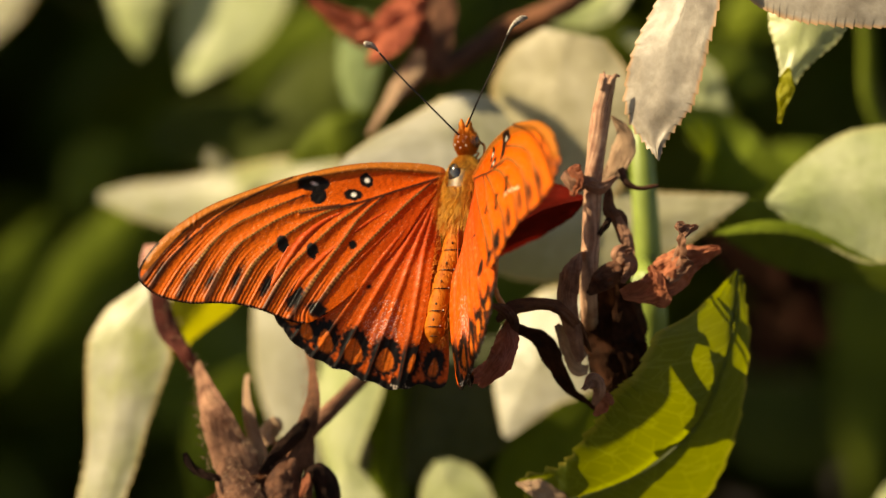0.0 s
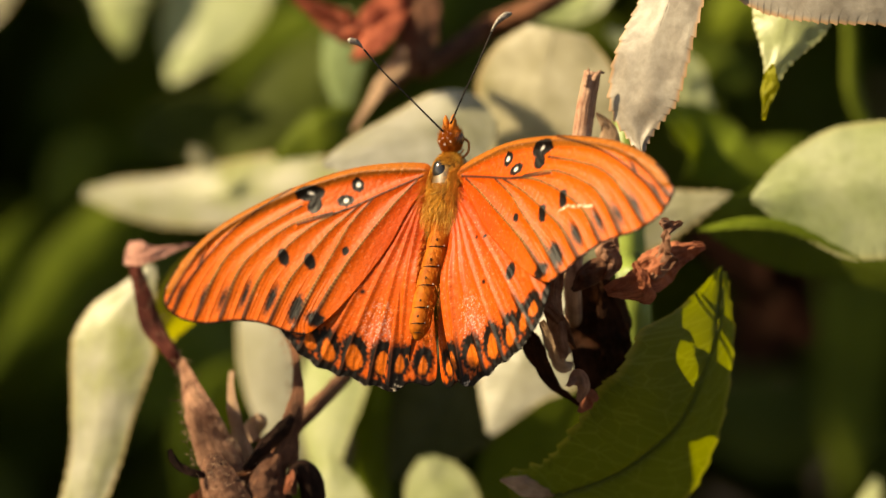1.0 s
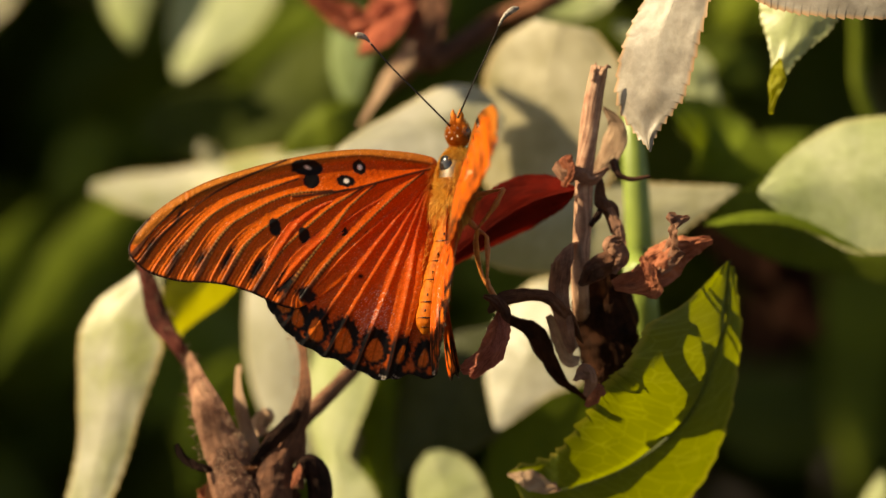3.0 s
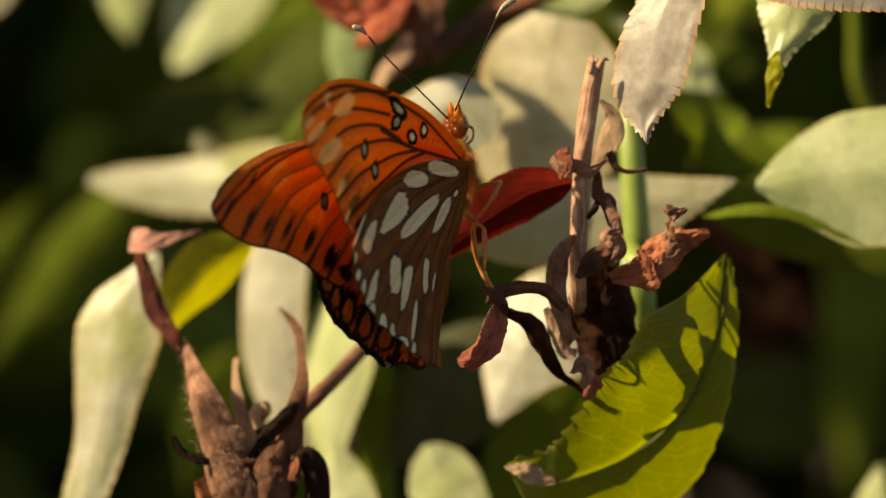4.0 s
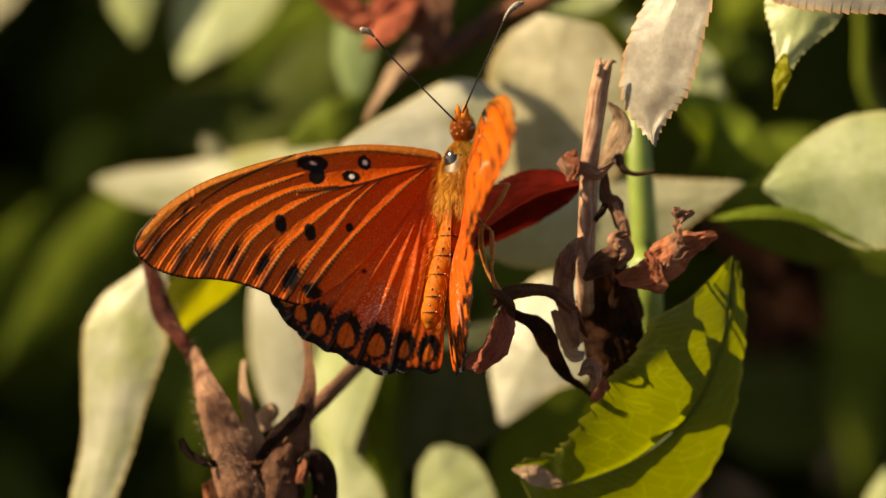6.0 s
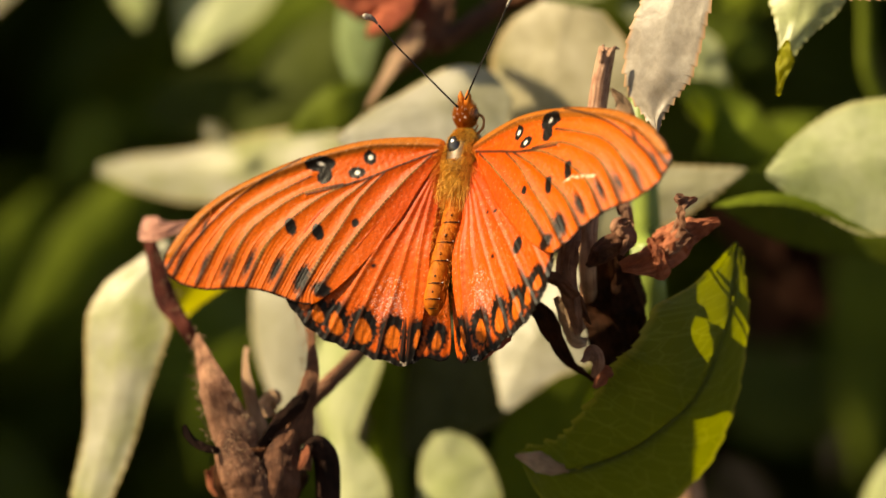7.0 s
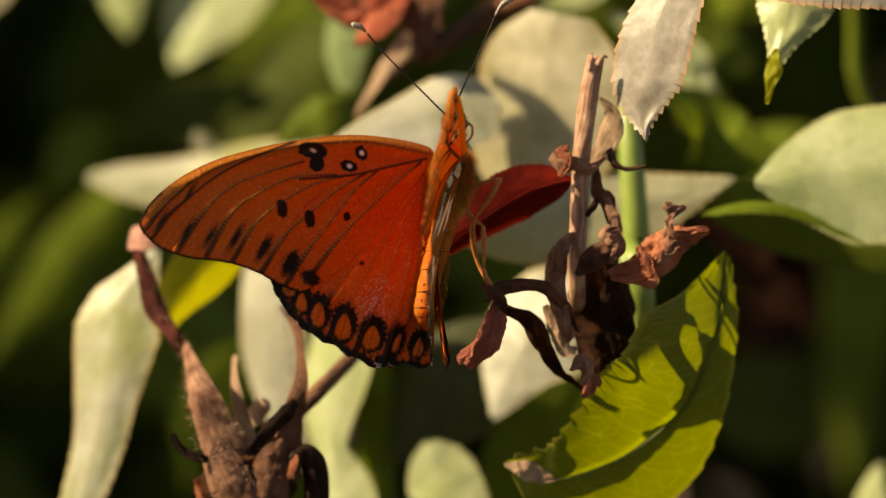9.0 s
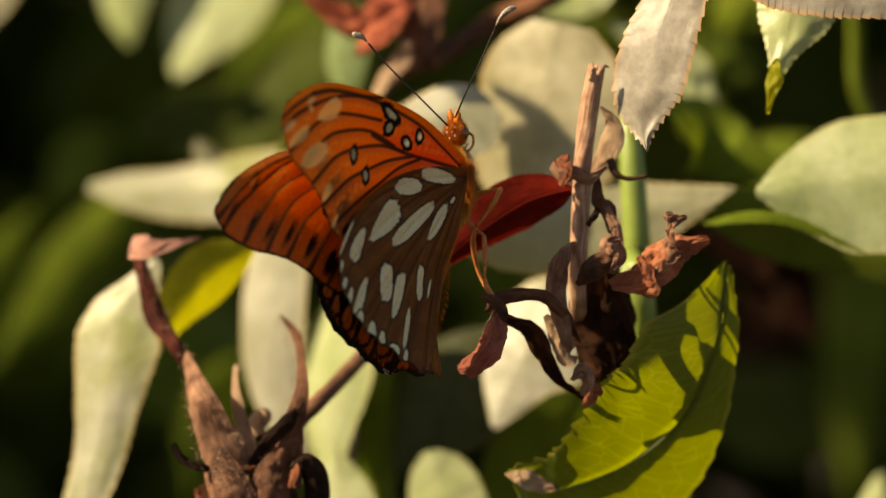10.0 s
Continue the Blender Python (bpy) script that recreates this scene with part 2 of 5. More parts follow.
def blade(path, widths, face, cup=0.0, twist=0.0, teeth=0, tooth=0.0, ruffle=0.0, along=60, across=14, fold=0.0, seed=1, skew=1.0, crinkle=0.0):
    """A leaf or bract: a strip along a curve, with toothed edges, folded and cupped across, ruffled. Metres; widths are half-widths."""
    bm = bmesh.new()
    uv = bm.loops.layers.uv.new("leaf")
    rim = bm.verts.layers.float.new("rim")
    centre = spline(path, along)
    length = sum((b - a).length for a, b in zip(centre, centre[1:]))
    rows = []
    for k, c in enumerate(centre):
        t = k / along
        tan = (centre[min(k + 1, along)] - centre[max(k - 1, 0)]).normalized()
        x = tan.cross(face).normalized()
        n = x.cross(tan)
        turn = Matrix.Rotation(radians(twist) * t, 3, tan)
        x, n = turn @ x, turn @ n
        w = lerp_list(widths, t)
        row = []
        for j in range(across + 1):
            s = 2 * j / across - 1
            side = abs(s)
            reach, spike = w * (skew if s < 0 else 1.0), 0.0
            if teeth and w > 0:
                saw = (t * teeth + (0.35 if s > 0 else 0.0)) % 1.0
                jag = 0.75 + 0.5 * noise.noise(Vector((int(t * teeth) * 1.7, seed, s)))
                spike = tooth * (saw ** 1.6 if saw < 0.86 else (1 - saw) / 0.14 * 0.79) * jag * side ** 8 * min(1, w / (tooth * 1.5 + 1e-9))
                reach += spike
            lift = -fold * side * w - cup * w * s * s
            wob = ruffle * (noise.noise(Vector((t * 5.1 + seed * 3.7, s * 1.7, seed))) + 0.5 * noise.noise(Vector((t * 13 + seed, s * 4.0, seed * 2.3))) * side
                            + crinkle * noise.noise(Vector((t * 17 + seed, s * 6.0, seed * 1.3))))
            v = bm.verts.new(c + x * (s * reach) + n * (lift + wob) + tan * (spike * 0.8))
            v[rim] = max(0.0, (side - 0.9) * 10) if teeth else 0.0
            row.append(v)
        rows.append(row)
    for k in range(along):
        for j in range(across):
            f = bm.faces.new((rows[k][j], rows[k][j + 1], rows[k + 1][j + 1], rows[k + 1][j]))
            for loop, (a, b) in zip(f.loops, ((k, j), (k, j + 1), (k + 1, j + 1), (k + 1, j))):
                s = 2 * b / across - 1
                loop[uv].uv = (a / along * length * 250 - abs(s) * 1.6, s * 1.8)
    bmesh.ops.remove_doubles(bm, verts=bm.verts, dist=1e-6)
    return bm


def tube(path, radii, sides=10, along=24, rough=0.0, seed=0, flat=1.0):
    """A round stem or limb along a curve, closed at both ends."""
    bm = bmesh.new()
    uv = bm.loops.layers.uv.new("leaf")
    centre = spline(path, along)
    rings = []
    up = Vector((0.13, 0.31, 0.94))
    for k, c in enumerate(centre):
        t = k / along
        tan = (centre[min(k + 1, along)] - centre[max(k - 1, 0)]).normalized()
        x = tan.cross(up).normalized()
        y = x.cross(tan)
        r = lerp_list(radii, t)
        ring = []
        for j in range(sides):
            a = 2 * math.pi * j / sides
            rr = r * (1 + rough * noise.noise(Vector((math.cos(a) * 1.6, math.sin(a) * 1.6, t * 7 + seed))))
            ring.append(bm.verts.new(c + x * (rr * math.cos(a)) + y * (rr * math.sin(a) * flat)))
        rings.append(ring)
    for k in range(along):
        for j in range(sides):
            i = (j + 1) % sides
            f = bm.faces.new((rings[k][j], rings[k][i], rings[k + 1][i], rings[k + 1][j]))
            for loop, (a, b) in zip(f.loops, ((k, j), (k, j + 1), (k + 1, j + 1), (k + 1, j))):
                loop[uv].uv = (a / along * 5, b / sides * 2)
    bm.faces.new(rings[0][::-1])
    bm.faces.new(rings[-1])
    return bm


def leaf(parent, path, half, face, mat, label="", teeth=26, tooth=0.9, cup=0.14, fold=0.05, ruffle=0.5, twist=0.0, seed=1, tip=0.02, shape=None, skew=1.0):
    """A toothed rose leaflet with its midrib; millimetres for half, tooth and ruffle."""
    shape = shape or [0.12, 0.55, 0.84, 0.98, 1.0, 0.93, 0.78, 0.56, 0.30, tip]
    face = way(*face)
    ob = part("leaf", blade(path, [half * 0.001 * s for s in shape], face, cup, twist, teeth, tooth * 0.001, ruffle * 0.001, max(60, teeth * 9), 20, fold, seed, skew), mat, parent, label)
    lift, line = [], spline(path, 24)
    for k, c in enumerate(line):
        tan = (line[min(k + 1, 24)] - line[max(k - 1, 0)]).normalized()
        n = tan.cross(face).normalized().cross(tan)
        lift.append(c + n * (ruffle * 0.001 * noise.noise(Vector((k / 24 * 5.1 + seed * 3.7, 0, seed))) - half * 0.000008))
    part("midrib", tube(lift, [half * 0.000015, half * 0.00001, half * 0.000005], 6, 40), mat, ob)
    return ob


# ---- ground and the shrub behind ----
def build_ground():
    bm = bmesh.new()
    bmesh.ops.create_grid(bm, x_segments=60, y_segments=60, size=1.0)
    for v in bm.verts:
        r = v.co.length
        v.co.x *= 2 + 400 * r ** 3
        v.co.y *= 2 + 400 * r ** 3
        v.co.z = 0.03 * noise.noise(v.co * 2.0) if r < 0.5 else 0
    tagged(part("ground", bm, M_SOIL), "bare dark brown soil under the shrub", "ground", kind="structure")


def leaf_cloud(name, count, box, size, seed, label, skip=None):
    """Many small curved leaves in one mesh, the uncountable foliage deep in the shrub."""
    rng = random.Random(seed)
    bm = bmesh.new()
    uv = bm.loops.layers.uv.new("leaf")
    (u0, u1), (v0, v1), (w0, w1) = box
    made = 0
    while made < count:
        u, v, w = rng.uniform(u0, u1), rng.uniform(v0, v1), rng.uniform(w0, w1)
        if skip and skip(u, v, w):
            continue
        made += 1
        s = size * rng.uniform(0.6, 1.3) * 0.001
        m = Euler((rng.uniform(-1.2, 1.2), rng.uniform(-1.2, 1.2), rng.uniform(0, 6.28))).to_matrix()
        c = at(u, v, w)
        left, right, mid = [], [], []
        for k in range(6):
            t = k / 5
            half = s * 0.36 * math.sin(math.pi * min(1, t * 0.96 + 0.02)) ** 0.8
            z = -0.25 * s * (t - 0.5) ** 2
            mid.append(bm.verts.new(c + m @ Vector((0, (t - 0.5) * s, z))))
            left.append(bm.verts.new(c + m @ Vector((-half, (t - 0.5) * s, z + half * 0.25))))
            right.append(bm.verts.new(c + m @ Vector((half, (t - 0.5) * s, z + half * 0.25))))
        for k in range(5):
            for a, b in ((left, mid), (mid, right)):
                f = bm.faces.new((a[k], b[k], b[k + 1], a[k + 1]))
                for loop in f.loops:
                    loop[uv].uv = (k * 2.0, 0.4)
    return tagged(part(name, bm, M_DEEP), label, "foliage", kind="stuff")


def build_foliage():
    def outline(u, v, w, cu, cv, cw, ru, rv, rw):
        """Uneven, lobed edge of a bush."""
        r = math.sqrt(((u - cu) / ru) ** 2 + ((v - cv) / rv) ** 2 + ((w - cw) / rw) ** 2)
        return r > 1 + 0.45 * noise.noise(Vector((u, v, w)) * 0.005) + 0.2 * noise.noise(Vector((u, v, w)) * 0.014)

    leaf_cloud("shrub_foliage", 11000, ((-640, 640), (-880, 420), (-1000, -302)), 44, 3, "dense leaves deep inside the shrub, shade put into their green",
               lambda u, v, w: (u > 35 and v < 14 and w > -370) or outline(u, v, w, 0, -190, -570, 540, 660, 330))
    # unseen foliage added beside the view, towards the sun, to shade the background
    leaf_cloud("shrub_foliage", 7500, ((-1200, -150), (-880, 760), (-980, -181)), 46, 5, "added foliage out of view that shades the background",
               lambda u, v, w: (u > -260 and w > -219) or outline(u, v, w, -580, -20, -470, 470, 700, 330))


# ---- the butterfly ----
BODY = VIEW @ Matrix(((0.7953, 0.0656, -0.6027), (0.0761, 0.9755, 0.2066), (0.6015, -0.2102, 0.7708)))
FORE_EDGE = [(0, 0.7), (2, 1.6), (6, 2.2), (10, 2.45), (14, 2.25), (18, 1.7), (22.3, 0.9), (26, 0), (30, -1.2), (34, -3.1), (37.2, -5.4),
             (39.2, -7.6), (39.9, -9.4), (39.2, -10.9), (37.2, -12.5), (33.8, -13.7), (30, -14.1), (26.6, -14.9), (23.9, -16.1),
             (21.6, -17.3), (19.4, -17.8), (16.8, -16.8), (13.8, -14.9), (10.2, -12), (6.6, -8.6), (3.8, -5), (1.0, -1.6)]
HIND_EDGE = [(0.3, 0.6), (3, 0.6), (7.3, -0.3), (12.4, -2.5), (16.3, -5.6), (18.9, -9.2), (20.3, -12.5), (20.7, -15.6), (19.7, -18.4),
             (18.6, -19.6), (17.4, -21.1), (16.0, -21.9), (14.9, -22.9), (13.2, -23.3), (11.9, -24.1), (10.1, -24.2), (8.3, -25.3), (6.6, -25.4),
             (4.6, -26.2), (2.9, -25.8), (2.2, -24.3), (1.5, -22), (0.9, -18.5), (0.5, -15), (0.3, -11), (0.0, -7), (-0.2, -3)]
FOLD_EDGE = [(0.3, -2), (1.0, -7), (2.0, -13), (3.0, -19), (3.9, -24), (3.6, -25.6), (2.0, -25.9), (0.7, -25.2), (-0.5, -25.3), (-1.7, -25.6), (-2.9, -24.9), (-3.1, -22), (-2.5, -16), (-1.4, -9), (-0.5, -4)]
FORE_VEINS = [[(19.5, 1.3), (26, -1.2), (30, -3.3), (33, -5.5), (36, -8), (38.4, -11)],
              [(18.2, -1.2), (23.6, -2.8), (27.8, -4.5), (31.2, -7.2), (35.2, -12.6)],
              [(13.9, -2.9), (19.5, -3.3), (24.6, -5.4), (28.2, -8.0), (31.6, -13.4)],
              [(11.9, -2.8), (16.4, -3.9), (21.1, -6.3), (25.1, -9.3), (28.2, -14)],
              [(9.9, -2.6), (14.1, -5.0), (17.6, -7.7), (21.2, -10.8), (24.5, -15.4)],
              [(8.2, -2.2), (11.7, -5.0), (14.4, -8.2), (17.7, -12.0), (21.3, -16.9)],
              [(1.9, -0.9), (5.2, -3.3), (9.5, -7.0), (14.0, -11.2), (18.6, -16.6)],
              [(33.3, -4.0), (36.5, -6.8), (39.3, -9.9)]]
FRONT_VEINS = [[(0.5, 0.2), (5.7, 1.0), (9.6, 1.5), (13.6, 1.35), (19.0, 0.75), (24, -0.3), (30, -2.2), (34, -4.4)],
              [(1, -0.4), (6.7, -1.7), (11.5, -2.8), (16.3, -3.3), (19.0, -3.5)]]
HIND_VEINS = [[(0, 0), (6, -6), (12, -13), (17.4, -21)], [(0, 0), (5, -7), (10, -15), (14.6, -22.9)], [(0, 0), (4, -8), (8, -16), (11.6, -24)],
              [(0, 0), (2.6, -8), (5.2, -17), (7.6, -25.3)], [(0, 0), (1.4, -8), (2.4, -17), (3.4, -25.8)], [(0, 0), (8, -4.5), (15, -11), (19.9, -18)],
              [(0, 0), (9, -2.6), (16, -6.8), (20.4, -14)]]


def closed_curve(points, per):
    p = np.array(points, float)
    f = np.arange(per)[:, None] / per
    out = []
    for i in range(len(p)):
        a, b, c, d = p[i - 1], p[i], p[(i + 1) % len(p)], p[(i + 2) % len(p)]
        out.append(0.5 * (2 * b + (c - a) * f + (2 * a - 5 * b + 4 * c - d) * f ** 2 + (3 * b - a - 3 * c + d) * f ** 3))
    return np.concatenate(out)


def open_curve(points, n=60):
    return np.array([tuple(v)[:2] for v in spline([(x, y, 0) for x, y in points], n)])


def to_line(x, y, line):
    """Distance to a polyline and how far along it the nearest place is, 0 to 1."""
    best, where = np.full(x.shape, 1e9), np.zeros(x.shape)
    for i, (a, b) in enumerate(zip(line, line[1:])):
        d = b - a
        t = np.clip(((x - a[0]) * d[0] + (y - a[1]) * d[1]) / (d @ d + 1e-12), 0, 1)
        r = np.hypot(x - a[0] - t * d[0], y - a[1] - t * d[1])
        near = r < best
        best = np.where(near, r, best)
        where = np.where(near, (i + t) / (len(line) - 1), where)
    return best, where


def soft(lo, hi, v):
    t = np.clip((v - lo) / (hi - lo), 0, 1)
    return t * t * (3 - 2 * t)


def wobble(x, y, size, seed):
    """Smooth uneven values round 0, a few waves laid over each other."""
    rng = np.random.default_rng(seed)
    total = np.zeros(x.shape)
    for k in range(7):
        a, p, q = rng.uniform(0, 6.28), rng.uniform(0, 6.28), rng.uniform(0.6, 1.9) / size
        total += np.sin((x * math.cos(a) + y * math.sin(a)) * q * 6.28 + p)
    return total / 7


def oval(x, y, cx, cy, a, b, turn=0.0, edge=0.18, ragged=0.10):
    c, s = math.cos(radians(turn)), math.sin(radians(turn))
    p, q = (x - cx) * c + (y - cy) * s, -(x - cx) * s + (y - cy) * c
    r = np.hypot(p / a, q / b)
    r = r + ragged * wobble(x, y, 1.1, 4)
    e = edge / min(a, b)
    return 1 - soft(1 - e, 1 + e, r)


def drop(x, y, cx, cy, a, b, turn, taper, edge=0.07, ragged=0.10):
    """A spot like a drop: broader towards its far end where taper is negative."""
    c, s = math.cos(radians(turn)), math.sin(radians(turn))
    p, q = (x - cx) * c + (y - cy) * s, -(x - cx) * s + (y - cy) * c
    wide = b * (1 - taper * np.clip(p / a, -1, 1))
    r = (np.abs(p / a) ** 2.4 + np.abs(q / wide) ** 2.4) ** (1 / 2.4) + ragged * wobble(x, y, 1.3, 4)
    e = edge / min(a, b)
    return 1 - soft(1 - e, 1 + e, r)


def blend(col, mask, rgb):
    return col + mask[:, None] * (np.array(rgb) - col)


INK = (0.007, 0.005, 0.004)


def margin_of(x, y, edge, first, last):
    return to_line(x, y, edge[first:last])[0]


def paint_fore(x, y, under):
    edge = closed_curve(FORE_EDGE, 6)
    outer = margin_of(x, y, edge, 10 * 6, 20 * 6)
    costa = margin_of(x, y, edge, 0, 11 * 6)
    col = np.tile(np.array((0.60, 0.079, 0.006)), (len(x), 1))
    col = blend(col, soft(3, 26, x), (0.68, 0.121, 0.009))
    col = blend(col, 0.35 * soft(0.1, 0.6, wobble(x, y, 3.0, 8)), (0.70, 0.135, 0.024))
    relief = 0.02 * wobble(x, y, 1.4, 3)
    lines = [open_curve(v) for v in FORE_VEINS + FRONT_VEINS]
    dist = [to_line(x, y, l) for l in lines]
    nearest = np.min([d for d, _ in dist], axis=0)
    order = np.sort([d for d, _ in dist[:8]], axis=0)
    middle = np.exp(-((order[1] - order[0]) / 0.45) ** 2) * (1 - soft(3, 9, outer)) * soft(9, 14, x)
    relief += 0.05 * np.exp(-(nearest / 0.25) ** 2) + 0.14 * np.exp(-(nearest / 0.7) ** 2)
    relief += 0.028 * np.cos((order[1] - order[0]) * 7.0) * (1 - soft(2, 11, outer)) + 0.015 * wobble(x, y, 0.55, 23)
    relief += 0.07 * middle + 0.20 * np.exp(-((costa - 0.75) / 0.6) ** 2)
    if under:
        col = blend(col, np.ones(len(x)), (1.0, 0.21, 0.016))
        col = blend(col, soft(20, 34, x - 0.35 * y), (0.74, 0.23, 0.03))
        col = blend(col, soft(-5.5, -11, y + 0.12 * x) * (1 - soft(18, 30, x)), (0.34, 0.10, 0.03))
        col = blend(col, oval(x, y, 8.5, -0.9, 7.0, 2.2, -8, 1.2), (1.0, 0.10, 0.03))
        col = blend(col, soft(0.5, 1.3, nearest) * soft(-0.5, 0.4, wobble(x, y, 2.0, 61)) * 0.6, (1.0, 0.38, 0.05))
    else:
        col = blend(col, 0.9 * (1 - soft(1.2, 1.7, costa)), (0.44, 0.145, 0.022))
        col = blend(col, 0.45 * middle, (0.66, 0.135, 0.026))
        col = blend(col, 0.5 * soft(-1.5, -7, y + 0.9 * x - 6) * (1 - soft(6, 12, x)), (0.56, 0.06, 0.01))
    for i, (d, s) in enumerate(dist):
        wide = 0.135 + (0.22 * soft(0.55, 1, s) if i < 8 else 0.02)
        ink = 1 - soft(wide * 0.6, wide * 1.5, d)
        if not under:
            reach = np.hypot(*np.diff(lines[i], axis=0).T).sum()
            bead = 0.5 + 0.5 * np.sin(s * reach / 0.46 * 6.28) + 0.5 * wobble(x, y, 2.5, 44)
            col = blend(col, ink * (0.45 if i == 8 else 0.9), (0.030, 0.014, 0.008))
            if 1 <= i <= 6:
                col = blend(col, ink * 0.75 * np.clip(bead, 0, 1) * soft(0.02, 0.2, s) * (1 - soft(0.75, 0.95, s)), (0.50, 0.25, 0.06))
        else:
            ink = 1 - soft(0.14, 0.34 + 0.12 * soft(0.3, 1, s), d)
            col = blend(col, ink * 0.95, (0.045, 0.018, 0.008))
    blots = [(33.5, -5.4, 0.28, 1.3), (37.2, -8.9, 0.24, 1.2), (34.0, -10.2, 0.34, 1.7), (31.0, -10.9, 0.40, 1.6), (27.7, -11.1, 0.46, 2.0),
             (24.0, -12.4, 0.62, 2.0), (20.6, -14.3, 1.0, 1.9), (17.9, -16.2, 1.6, 0.95)]
    if not under:
        for cx, cy, a, b in blots:
            col = blend(col, oval(x, y, cx, cy, a * 0.98, b * 1.0, 32, 0.3, 0.36), INK)
        col = blend(col, 1 - soft(0.15, 0.4, outer), INK)
        col = blend(col, (1 - soft(0.08, 0.25, costa)) * soft(6, 16, x) * 0.55, (0.05, 0.02, 0.008))
    else:
        col = blend(col, (1 - soft(0.1, 0.35, outer)) * 0.8, (0.09, 0.05, 0.02))
    spots = [(10.15, 0.1, 0.95, 0.78, 60), (12.05, -1.65, 1.15, 0.72, 10), (16.9, 0.25, 2.0, 0.95, 8), (16.4, -1.45, 0.95, 1.05, 40),
             (21.5, -7.3, 0.72, 1.15, -12), (17.8, -8.6, 0.72, 1.1, -12), (12.7, -8.2, 0.5, 0.55, 0)]
    for k, (cx, cy, a, b, turn) in enumerate(spots):
        grow = 1.24 if under else 1.06
        col = blend(col, oval(x, y, cx, cy, a * grow, b * grow, turn, 0.09, 0.14), INK)
        if under and k < 6:
            col = blend(col, oval(x, y, cx, cy, a * 0.60, b * 0.60, turn, 0.10), (0.95, 0.84, 0.52))
        elif k < 2:
            col = blend(col, oval(x, y, cx - 0.1, cy, 0.34, 0.30, turn, 0.12), (0.9, 0.88, 0.84))
        elif k == 2:
            col = blend(col, oval(x, y, 16.8, 0.25, 0.42, 0.18, 20, 0.12), (0.8, 0.75, 0.7))
    if under:
        for cx, cy, a, b, turn, taper in [(29.5, -4.8, 2.6, 1.2, -40, 0.35), (34.5, -10.5, 2.7, 0.85, -46, 0.1), (29.8, -11.0, 3.1, 1.35, -39, 0.1), (37.2, -10.2, 1.4, 0.5, -48, 0.0),
                                          (34.0, -5.3, 0.9, 0.36, -43, 0.0), (33.5, -6.2, 0.45, 0.45, 0, 0.0), (24.8, -14.0, 1.3, 0.72, -74, 0.2), (21.2, -16.2, 0.9, 0.5, -84, 0.0)]:
            col = blend(col, drop(x, y, cx, cy, a, b, turn, taper, 0.16), (1.0, 0.80, 0.34))
    return col, relief


